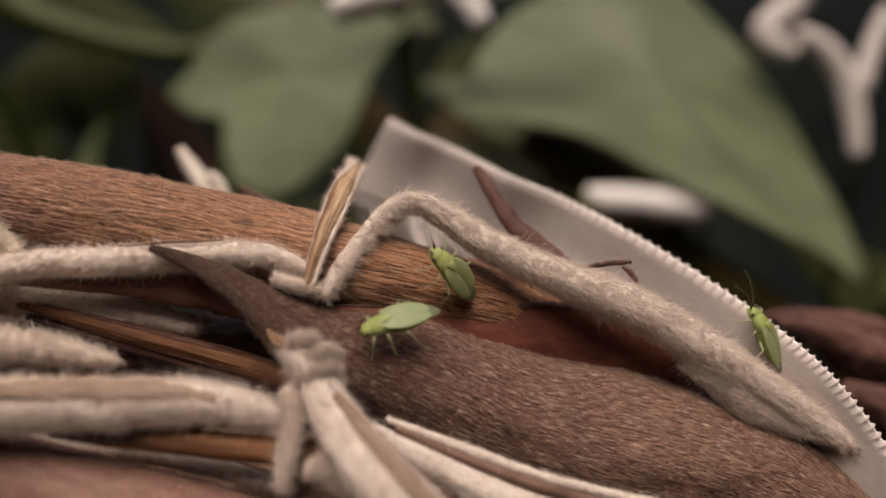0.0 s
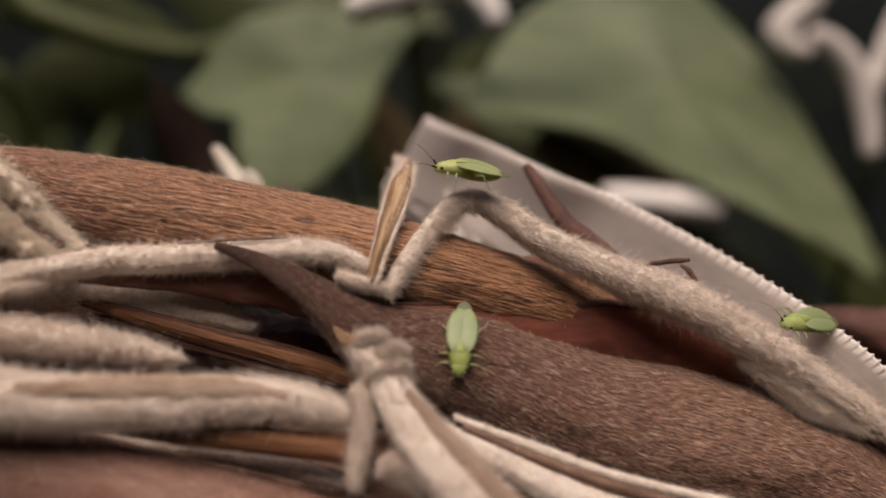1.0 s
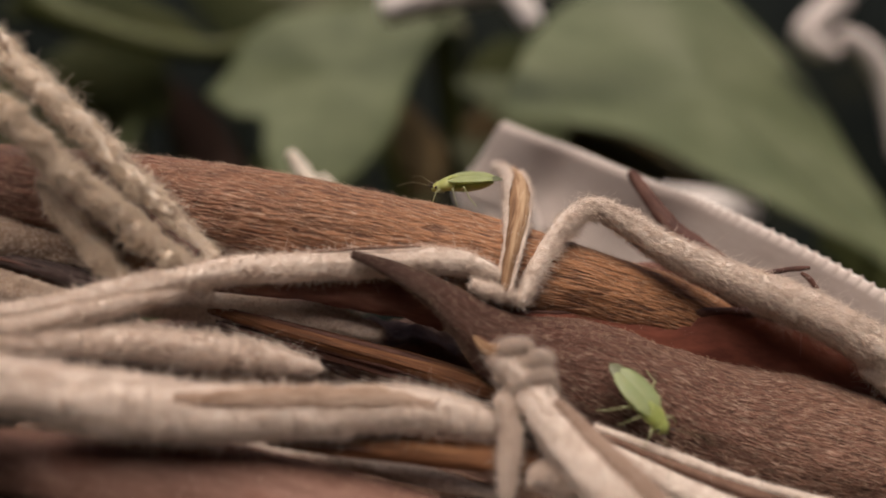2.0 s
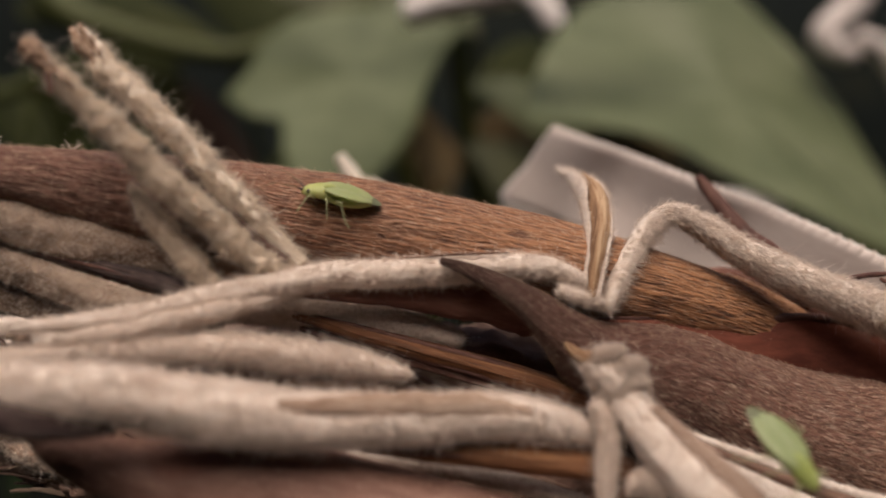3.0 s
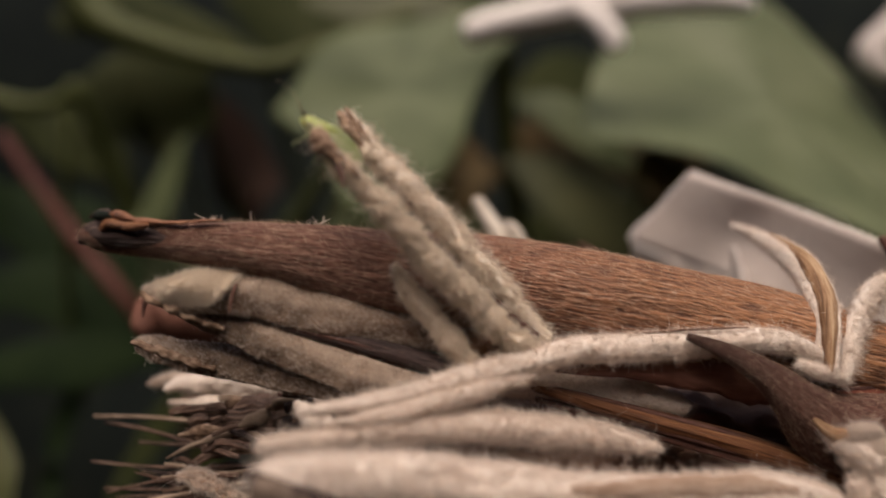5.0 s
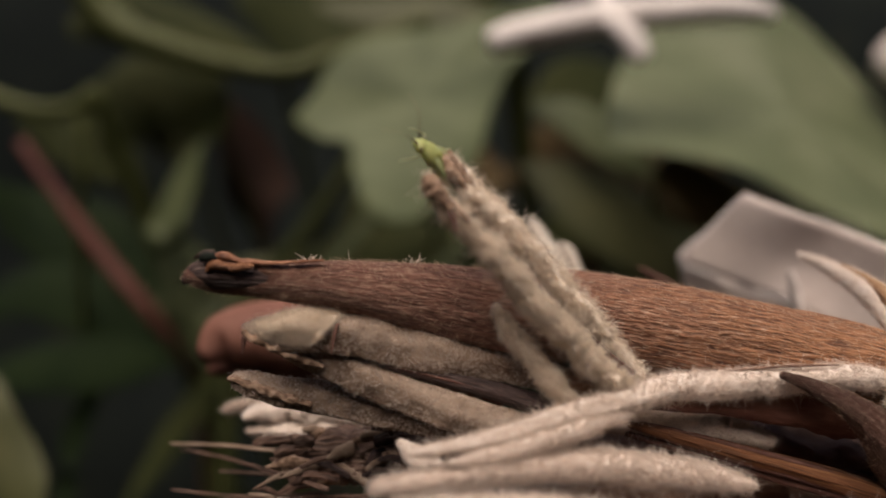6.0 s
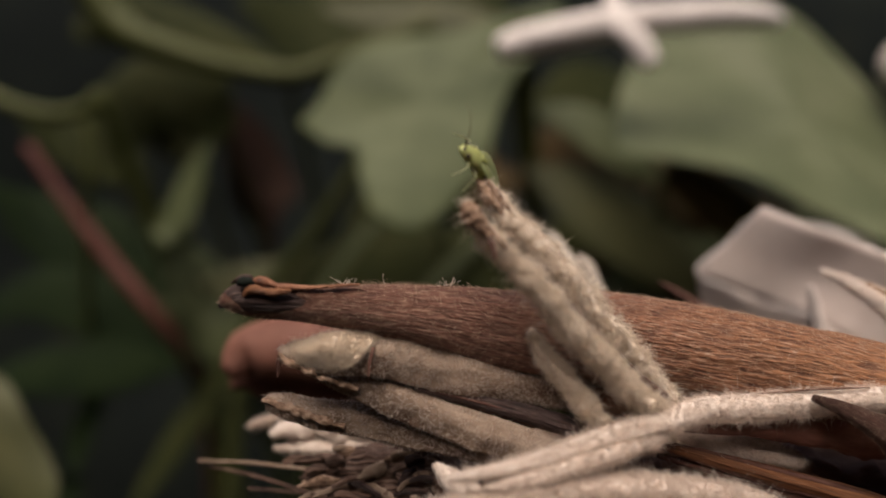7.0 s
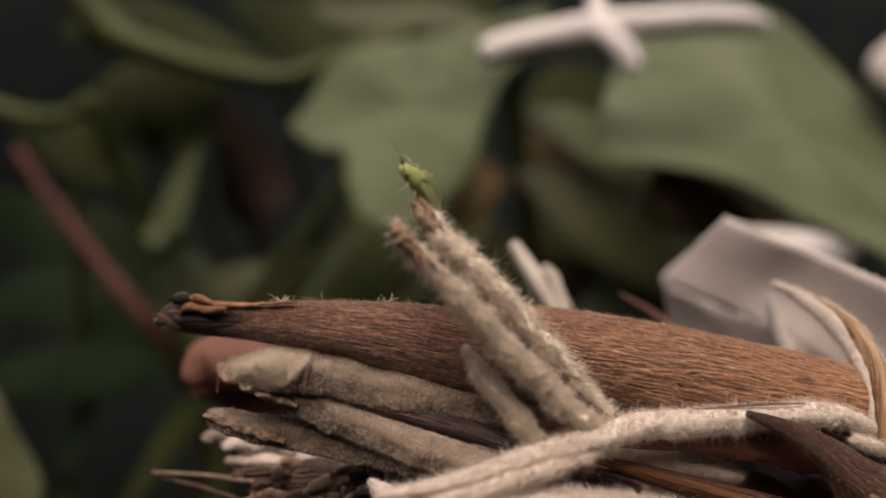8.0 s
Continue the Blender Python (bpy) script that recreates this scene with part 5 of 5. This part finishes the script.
    stems = (
        ("curved green stem arching through the shade", [(-11.779, 18.628, 7.464, 0.55), (-10.804, 18.553, 6.144, 0.46), (-9.503, 18.351, 5.591, 0.32), (-7.771, 18.285, 5.113, 0.27), (-6.343, 18.273, 4.976, 0.27), (-4.915, 18.238, 5.445, 0.25), (-2.923, 18.175, 6.221, 0.22)], GREENSTEM),
        ("yellow-green looping runner in shade", [(-14.196, 17.270, 4.797, 0.20), (-13.118, 17.259, 4.062, 0.20), (-12.028, 17.225, 3.726, 0.20), (-11.090, 17.218, 3.864, 0.20), (-10.789, 17.145, 4.252, 0.14)], GREENSTEM),
        ("dim green upright young stem", [(-11.375, 18.097, 4.313, 0.126), (-11.441, 18.094, 3.184, 0.126), (-11.502, 18.078, 2.055, 0.112), (-11.985, 19.083, 0.797, 0.118), (-13.259, 22.093, -3.992, 0.137)], GREENSTEM),
        ("reddish young stem leaning through the foliage", [(-11.856, 16.094, 2.829, 0.125), (-11.174, 16.108, 1.830, 0.149), (-10.111, 16.117, 0.389, 0.174), (-8.969, 16.091, -0.989, 0.162), (-8.606, 17.046, -2.146, 0.119), (-9.154, 20.007, -3.867, 0.078), (-10.022, 23.971, -15.621, 0.075)], REDSTEM),
        ("thick olive twining stem in shade", [(3.333, 12.741, 0.804, 0.157), (3.991, 12.626, 0.157, 0.251), (4.810, 12.456, -0.475, 0.285), (5.582, 12.235, -0.991, 0.262), (6.811, 12.219, -1.893, 0.243)], OLIVE),
        ("olive brown stem behind the white leaf", [(1.487, 13.145, 2.014, 0.304), (2.336, 13.191, 1.505, 0.364), (3.169, 13.182, 0.781, 0.364), (3.975, 13.118, -0.043, 0.304)], OLIVE),
        ("thin dim green upright stem", [(-4.499, 17.066, 2.803, 0.159), (-5.568, 17.116, 1.065, 0.212), (-6.772, 17.144, -0.547, 0.238), (-7.433, 17.141, -2.962, 0.238), (-7.681, 17.124, -8.324, 0.238)], LEAF_DIM),
        ("thin dim olive upright stem", [(-3.817, 19.080, 3.664, 0.178), (-5.010, 19.160, 0.826, 0.266), (-5.900, 19.160, -1.275, 0.266), (-6.180, 19.144, -6.369, 0.266)], LEAF_DIM),
    )
    for k, (lb, c, material) in enumerate(stems):
        ob = thing("stem", c[0], lb, "plant stem", "stems behind")
        part("shaft", tube(c, 60, 12, 1, 1, None, 0.08, (1, 2), seed=k), material, ob)
        if k in (0, 1, 4, 5):
            rooted(ob, c[-1], material, 0.22)
    # how dim each leaf looks comes largely from its shade-toned material
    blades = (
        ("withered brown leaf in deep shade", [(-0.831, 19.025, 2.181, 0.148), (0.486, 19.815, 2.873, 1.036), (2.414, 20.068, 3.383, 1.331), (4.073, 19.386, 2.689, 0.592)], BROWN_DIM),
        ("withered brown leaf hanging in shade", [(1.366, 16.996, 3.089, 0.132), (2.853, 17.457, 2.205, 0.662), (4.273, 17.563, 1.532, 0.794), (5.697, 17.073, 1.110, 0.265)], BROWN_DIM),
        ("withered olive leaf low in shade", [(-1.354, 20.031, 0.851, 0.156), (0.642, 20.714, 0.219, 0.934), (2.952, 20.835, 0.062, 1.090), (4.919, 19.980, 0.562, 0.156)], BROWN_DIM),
        ("withered brown leaf beside the lobed one", [(-9.825, 23.137, 5.546, 0.179), (-8.946, 23.930, 3.857, 1.074), (-8.379, 23.919, 1.993, 1.074), (-8.001, 23.103, 0.143, 0.179)], BROWN_SHADED),
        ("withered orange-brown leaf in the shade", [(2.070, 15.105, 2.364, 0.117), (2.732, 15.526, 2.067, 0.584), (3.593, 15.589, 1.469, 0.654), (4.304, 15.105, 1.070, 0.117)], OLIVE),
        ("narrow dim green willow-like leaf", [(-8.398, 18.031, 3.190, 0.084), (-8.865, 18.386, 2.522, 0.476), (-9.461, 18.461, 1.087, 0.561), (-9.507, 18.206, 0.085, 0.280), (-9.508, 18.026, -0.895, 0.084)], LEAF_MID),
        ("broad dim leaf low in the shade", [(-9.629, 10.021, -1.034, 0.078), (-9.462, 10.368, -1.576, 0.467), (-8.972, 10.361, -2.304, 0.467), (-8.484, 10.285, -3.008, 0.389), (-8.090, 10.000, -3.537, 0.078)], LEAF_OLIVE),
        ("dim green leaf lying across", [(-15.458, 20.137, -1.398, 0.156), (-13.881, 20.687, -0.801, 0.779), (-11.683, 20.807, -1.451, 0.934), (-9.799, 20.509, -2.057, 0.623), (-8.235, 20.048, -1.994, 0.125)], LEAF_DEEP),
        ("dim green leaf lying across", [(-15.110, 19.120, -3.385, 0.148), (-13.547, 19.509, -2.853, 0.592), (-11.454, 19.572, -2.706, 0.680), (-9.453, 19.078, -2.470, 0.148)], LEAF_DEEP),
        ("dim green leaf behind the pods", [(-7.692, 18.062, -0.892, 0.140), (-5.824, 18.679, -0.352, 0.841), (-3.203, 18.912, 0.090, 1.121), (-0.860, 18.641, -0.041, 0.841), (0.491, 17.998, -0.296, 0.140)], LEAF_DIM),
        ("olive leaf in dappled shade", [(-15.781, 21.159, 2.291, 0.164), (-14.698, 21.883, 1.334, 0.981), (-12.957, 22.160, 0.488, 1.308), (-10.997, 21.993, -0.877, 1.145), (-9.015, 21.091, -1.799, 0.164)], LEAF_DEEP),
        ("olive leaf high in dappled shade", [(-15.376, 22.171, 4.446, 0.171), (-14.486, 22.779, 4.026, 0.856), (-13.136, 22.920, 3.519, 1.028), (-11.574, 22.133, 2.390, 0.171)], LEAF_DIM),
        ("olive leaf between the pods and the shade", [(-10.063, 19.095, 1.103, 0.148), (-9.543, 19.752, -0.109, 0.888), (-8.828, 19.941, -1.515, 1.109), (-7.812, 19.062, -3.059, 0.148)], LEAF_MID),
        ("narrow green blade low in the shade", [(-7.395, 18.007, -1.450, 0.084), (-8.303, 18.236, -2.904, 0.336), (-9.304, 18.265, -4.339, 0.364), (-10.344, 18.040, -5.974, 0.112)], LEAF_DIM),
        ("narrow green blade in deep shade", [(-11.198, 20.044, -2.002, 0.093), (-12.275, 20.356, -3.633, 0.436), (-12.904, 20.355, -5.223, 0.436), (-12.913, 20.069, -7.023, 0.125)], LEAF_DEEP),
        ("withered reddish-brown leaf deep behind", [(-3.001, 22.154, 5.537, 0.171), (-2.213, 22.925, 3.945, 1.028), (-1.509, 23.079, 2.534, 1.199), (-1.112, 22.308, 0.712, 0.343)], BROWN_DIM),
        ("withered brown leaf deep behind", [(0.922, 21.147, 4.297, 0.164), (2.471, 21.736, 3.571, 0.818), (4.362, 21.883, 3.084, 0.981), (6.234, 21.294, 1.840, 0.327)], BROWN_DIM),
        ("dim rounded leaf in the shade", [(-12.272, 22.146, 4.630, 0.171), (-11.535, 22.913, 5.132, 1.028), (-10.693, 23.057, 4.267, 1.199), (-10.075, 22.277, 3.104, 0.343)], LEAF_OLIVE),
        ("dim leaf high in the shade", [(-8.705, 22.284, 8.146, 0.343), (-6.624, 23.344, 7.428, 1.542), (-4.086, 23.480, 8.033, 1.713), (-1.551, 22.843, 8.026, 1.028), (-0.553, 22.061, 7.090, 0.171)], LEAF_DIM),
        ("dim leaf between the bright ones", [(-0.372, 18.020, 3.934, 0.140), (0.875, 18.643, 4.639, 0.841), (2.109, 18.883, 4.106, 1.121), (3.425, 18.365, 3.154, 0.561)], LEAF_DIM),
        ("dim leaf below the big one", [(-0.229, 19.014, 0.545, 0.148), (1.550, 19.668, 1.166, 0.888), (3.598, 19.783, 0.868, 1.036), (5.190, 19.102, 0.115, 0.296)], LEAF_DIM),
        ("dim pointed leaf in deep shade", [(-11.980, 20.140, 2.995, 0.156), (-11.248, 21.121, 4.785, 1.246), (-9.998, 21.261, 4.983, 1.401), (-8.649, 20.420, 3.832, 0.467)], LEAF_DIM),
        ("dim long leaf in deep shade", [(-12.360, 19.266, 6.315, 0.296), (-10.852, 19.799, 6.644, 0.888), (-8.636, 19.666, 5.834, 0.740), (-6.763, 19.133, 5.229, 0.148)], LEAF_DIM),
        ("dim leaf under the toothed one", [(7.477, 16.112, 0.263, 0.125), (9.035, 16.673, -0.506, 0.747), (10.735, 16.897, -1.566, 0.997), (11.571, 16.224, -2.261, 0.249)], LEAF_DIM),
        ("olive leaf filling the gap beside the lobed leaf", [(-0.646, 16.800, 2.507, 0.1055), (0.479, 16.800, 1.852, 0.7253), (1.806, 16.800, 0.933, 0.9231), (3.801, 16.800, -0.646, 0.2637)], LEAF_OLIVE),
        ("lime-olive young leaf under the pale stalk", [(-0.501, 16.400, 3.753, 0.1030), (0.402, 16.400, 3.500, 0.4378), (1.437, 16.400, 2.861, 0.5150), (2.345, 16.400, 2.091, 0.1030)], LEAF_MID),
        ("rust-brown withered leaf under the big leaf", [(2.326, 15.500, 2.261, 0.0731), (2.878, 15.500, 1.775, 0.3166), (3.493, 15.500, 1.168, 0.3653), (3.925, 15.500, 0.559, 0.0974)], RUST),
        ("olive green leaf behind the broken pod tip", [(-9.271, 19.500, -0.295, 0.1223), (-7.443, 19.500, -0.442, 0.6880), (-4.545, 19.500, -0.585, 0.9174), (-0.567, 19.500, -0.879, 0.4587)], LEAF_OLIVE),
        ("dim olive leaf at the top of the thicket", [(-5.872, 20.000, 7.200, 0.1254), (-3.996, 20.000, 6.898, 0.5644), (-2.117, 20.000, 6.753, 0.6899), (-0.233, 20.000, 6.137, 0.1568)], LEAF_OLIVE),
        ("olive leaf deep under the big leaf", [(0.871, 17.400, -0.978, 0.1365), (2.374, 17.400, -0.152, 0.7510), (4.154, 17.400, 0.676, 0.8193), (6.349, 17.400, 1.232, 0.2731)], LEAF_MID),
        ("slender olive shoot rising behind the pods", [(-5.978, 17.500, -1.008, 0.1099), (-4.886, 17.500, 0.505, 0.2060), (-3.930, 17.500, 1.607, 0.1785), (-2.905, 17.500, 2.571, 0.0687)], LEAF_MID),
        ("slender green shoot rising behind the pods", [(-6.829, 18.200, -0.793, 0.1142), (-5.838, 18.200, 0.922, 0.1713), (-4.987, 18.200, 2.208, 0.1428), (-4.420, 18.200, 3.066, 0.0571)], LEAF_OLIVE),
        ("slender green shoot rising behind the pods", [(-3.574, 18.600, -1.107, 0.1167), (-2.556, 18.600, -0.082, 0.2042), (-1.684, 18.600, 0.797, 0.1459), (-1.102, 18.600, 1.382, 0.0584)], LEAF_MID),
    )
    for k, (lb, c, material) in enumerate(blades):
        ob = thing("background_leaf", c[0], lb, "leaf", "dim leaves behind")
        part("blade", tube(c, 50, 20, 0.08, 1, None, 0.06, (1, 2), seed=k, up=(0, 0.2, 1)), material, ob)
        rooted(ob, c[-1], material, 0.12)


foliage()


# ---- the little green bugs ----
def bug(label, girth=1.2, skin=BUG, cover=WING):
    """A slender green plant bug, head towards +x, feet on z = 0; lengths in cm."""
    ob = new("plant_bug")
    ob.empty_display_size = 0.001
    tagged(ob, label, "insect", "green bugs")
    zero = np.zeros(3)

    def piece(name, body, material, parent=ob, label=""):
        v, f, g = body
        o = new(name, mesh_of(name, (np.asarray(v) * (1, girth, 1.08), f, g), material, zero))
        o.parent = parent
        return tagged(o, label)

    belly = [(-0.135, 0, 0.040, 0.008), (-0.10, 0, 0.042, 0.026), (-0.05, 0, 0.043, 0.036), (0.0, 0, 0.046, 0.038), (0.05, 0, 0.052, 0.034), (0.075, 0, 0.056, 0.024)]
    piece("abdomen", tube(belly, 40, 18, 1.0, 0.75, None, 0.03, (9, 9)), skin)
    chest = [(0.035, 0, 0.058, 0.033), (0.068, 0, 0.060, 0.036), (0.098, 0, 0.057, 0.031), (0.122, 0, 0.053, 0.022)]
    piece("thorax", tube(chest, 24, 18, 1.05, 0.8), skin)
    head = [(0.104, 0, 0.053, 0.026), (0.120, 0, 0.052, 0.027), (0.138, 0, 0.047, 0.021), (0.154, 0, 0.040, 0.009)]
    h = piece("head", tube(head, 20, 16, 1.1, 0.85), skin)
    for s in (1, -1):
        piece("eye", tube([(0.118, 0.023 * s, 0.061, 0.003), (0.125, 0.025 * s, 0.061, 0.0075), (0.132, 0.023 * s, 0.059, 0.003)], 10, 10), BLACK, h, "dark brown eye")
        w = [(0.07, 0.012 * s, 0.080, 0.010), (0.03, 0.021 * s, 0.082, 0.026), (-0.04, 0.023 * s, 0.076, 0.031), (-0.10, 0.018 * s, 0.066, 0.026), (-0.135, 0.010 * s, 0.058, 0.014)]
        piece("wing", tube(w, 36, 14, 1.0, 0.22), cover, ob, "folded green forewing")
    piece("wing_tip", tube([(-0.11, 0, 0.062, 0.024), (-0.14, 0, 0.056, 0.028), (-0.165, 0, 0.050, 0.018), (-0.178, 0, 0.046, 0.005)], 24, 14, 1.0, 0.12), MEMBRANE, ob, "clear pale wing membrane")
    piece("scutellum", tube([(0.065, 0, 0.087, 0.016), (0.045, 0, 0.089, 0.013), (0.02, 0, 0.088, 0.004)], 14, 10, 1, 0.3), skin)
    limbs = []
    for s in (1, -1):
        an = piece("antenna", tube([(0, 0, 0, 0.0045), (0.022, 0.008 * s, 0.014, 0.0042), (0.030, 0.012 * s, 0.018, 0.003)], 10, 7), BLACK, ob, "dark antenna base")
        an.location = Vector((0.138, 0.010 * s, 0.054)) * S
        piece("whip", tube([(0.028, 0.011 * s, 0.017, 0.0020), (0.08, 0.035 * s, 0.040, 0.0011), (0.12, 0.055 * s, 0.044, 0.0009), (0.16, 0.075 * s, 0.034, 0.0006)], 26, 6), WHIP, an, "fine brownish antenna")
        limbs.append((an, s, 3))
        for k, (x, reach, back, knee) in enumerate(((0.095, 0.055, 0.035, 0.052), (0.055, 0.065, -0.012, 0.056), (0.015, 0.075, -0.085, 0.072))):
            leg = piece("leg", tube([(0, 0, 0, 0.0045), (back * 0.35, reach * 0.45 * s, 0.014 + knee * 0.1, 0.0052), (back * 0.55, reach * 0.75 * s, knee - 0.035, 0.0034)], 16, 8), LIMB, ob)
            leg.location = Vector((x, 0.022 * s, 0.036)) * S
            piece("shin", tube([(back * 0.55, reach * 0.75 * s, knee - 0.035, 0.0030), (back * 0.9, reach * 1.05 * s, -0.010, 0.0022), (back * 1.25, reach * 1.25 * s, -0.036, 0.0018)], 16, 7), LIMB, leg)
            limbs.append((leg, s, k))
    return ob, limbs


bug_low, limbs_low = bug("small light green plant bug walking over the dark pod")
bug_climber, limbs_climber = bug("small light green plant bug climbing the woolly stalks", 1.22, BUG_PALE_LIT, WING_PALE_LIT)
bug_edge, limbs_edge = bug("small light green plant bug on the white leaf's margin")

# seconds, middle (cm), heading
LOW = [
    (0.0, -0.183, 2.905, -0.293, -0.952, -0.170, -0.253), (0.3, -0.171, 2.913, -0.308, -0.887, -0.276, -0.370), (0.5, -0.204, 2.924, -0.326, -0.780, -0.336, -0.528), (0.7, -0.164, 2.945, -0.361, -0.473, -0.424, -0.773),
    (1.0, -0.187, 2.956, -0.383, -0.094, -0.495, -0.864), (1.2, -0.161, 2.956, -0.419, 0.053, -0.410, -0.910), (1.5, -0.148, 2.965, -0.455, 0.442, -0.287, -0.850), (1.7, -0.102, 2.955, -0.501, 0.614, -0.228, -0.756),
    (2.8, -0.001, 2.476, -0.628, 0.400, -0.471, -0.787), (3.0, -0.007, 2.476, -0.635, 0.512, -0.429, -0.745), (3.2, 0.039, 2.477, -0.686, 0.469, -0.485, -0.738), (3.5, 0.105, 2.478, -0.763, 0.421, -0.499, -0.758),
    (4.0, 0.242, 2.469, -0.865, 0.378, -0.540, -0.752),
]
CLIMBER = [
    (0.0, 0.039, 3.140, -0.105, -0.530, -0.450, 0.620), (0.2, -0.033, 3.130, 0.012, -0.300, -0.250, 0.920), (0.4, -0.056, 3.109, 0.129, -0.222, -0.109, 0.969), (0.5, -0.080, 3.110, 0.201, -0.304, -0.035, 0.952), (0.7, -0.040, 3.131, 0.224, -0.321, -0.035, 0.946),
    (0.9, -0.024, 3.146, 0.298, -0.567, 0.000, 0.824), (1.0, -0.148, 3.156, 0.324, -0.989, -0.098, 0.109), (1.2, -0.168, 3.197, 0.332, -0.970, 0.073, 0.232), (1.5, -0.370, 3.257, 0.345, -0.929, 0.314, 0.197), (1.7, -0.529, 3.357, 0.350, -0.932, 0.347, -0.103),
    (2.2, -0.857, 3.282, 0.302, -0.981, 0.176, -0.076), (2.8, -1.457, 3.022, 0.293, -0.984, -0.104, 0.145), (3.0, -1.598, 3.017, 0.265, -0.981, -0.062, 0.183), (3.2, -1.718, 3.018, 0.318, -0.933, -0.062, 0.353), (3.5, -1.921, 3.019, 0.425, -0.905, -0.120, 0.407), (3.7, -2.027, 3.009, 0.495, -0.601, -0.132, 0.788), (3.9, -2.151, 2.993, 0.573, -0.639, -0.098, 0.763),
    (4.1, -2.232, 2.982, 0.599, -0.608, 0.002, 0.794), (4.4, -2.399, 2.943, 0.703, -0.658, -0.063, 0.751), (4.6, -2.516, 2.742, 0.744, -0.665, -0.074, 0.743), (4.8, -2.527, 2.700, 0.727, -0.679, -0.160, 0.717), (5.0, -2.599, 2.710, 0.758, -0.714, -0.427, 0.555), (5.2, -2.584, 2.700, 0.764, -0.663, -0.432, 0.611),
    (5.8, -2.630, 2.800, 0.840, -0.620, -0.500, 0.600), (6.3, -2.565, 2.830, 0.880, -0.520, -0.700, 0.500), (6.5, -2.609, 2.830, 0.909, -0.520, -0.700, 0.500), (6.7, -2.608, 2.830, 0.921, -0.520, -0.700, 0.500), (7.0, -2.582, 2.830, 0.944, -0.520, -0.700, 0.500), (7.3, -2.579, 2.830, 0.944, -0.520, -0.700, 0.500), (7.5, -2.549, 2.830, 0.938, -0.520, -0.700, 0.500), (7.8, -2.579, 2.830, 0.949, -0.520, -0.700, 0.500), (8.0, -2.554, 2.830, 0.944, -0.520, -0.700, 0.500),
]
EDGE = [
    (0.0, 1.483, 3.350, -0.408, -0.428, 0.000, 0.904), (0.4, 1.431, 3.353, -0.356, -0.760, -0.334, 0.558), (0.8, 1.452, 3.335, -0.351, -0.862, -0.314, 0.398), (1.0, 1.399, 3.311, -0.346, -0.945, -0.327, -0.005), (1.4, 1.350, 3.295, -0.359, -0.935, -0.348, -0.070), (1.7, 1.281, 3.285, -0.376, -0.915, -0.388, 0.108), (2.8, 1.367, 3.256, -0.479, -0.947, -0.267, 0.178),
]
LAST = 8.0


def still_poses(rows, up):
    out = []
    for t, x, y, z, a, b, c in rows:
        f = Vector((a, b, c)).normalized()
        u = Vector(up(t) if callable(up) else up)
        side = u.cross(f).normalized()
        u = f.cross(side)
        m = Matrix((f, side, u)).transposed().to_4x4()
        m.translation = Vector((x, y, z)) * S + Vector((0, 0, EYE)) - u * 0.05 * S
        out.append((t, m))
    if out[-1][0] < LAST:
        out.append((LAST, out[-1][1]))
    return out


def swing(limbs, steps):
    """Legs step in two alternating threes while the bug walks; antennae feel about slowly."""
    for k, (limb, s, kind) in enumerate(limbs):
        at = limb.location.copy()
        rows = []
        for i in range(0, 41):
            t = i * 0.2
            if kind == 3:
                m = pose(0, 0, 0, 10 * math.sin(1.9 * t + k), 14 * math.sin(2.3 * t + 2 * k), 12 * math.sin(1.7 * t + k) * s)
            else:
                a = 16 * math.sin(2 * math.pi * 1.7 * t + math.pi * ((kind + (s > 0)) % 2)) * steps(t)
                m = pose(0, 0, 0, 0, 0, a)
            m.translation = at
            rows.append((t, m))
        walk(limb, rows)


def motions():
    walk(bug_low, still_poses(LOW, (0, -0.75, 0.75)))
    walk(bug_climber, still_poses(CLIMBER, lambda t: (0.3, -1.0, 0.35) if t < 0.85 else (0.1, -0.5, 0.9) if t < 3.3 else (0.5, -0.4, 0.8) if t < 4.7 else (0.62, -0.5, 0.6) if t < 5.5 else (0.45, -0.80, 0.50)))
    walk(bug_edge, still_poses(EDGE, (0.3, -0.7, 0.6)))
    swing(limbs_low, lambda t: 1.0 if t < 4.0 else 0.0)
    swing(limbs_climber, lambda t: 1.0 if t < 6.3 else 0.25)
    swing(limbs_edge, lambda t: 1.0 if t < 2.8 else 0.0)


motions()
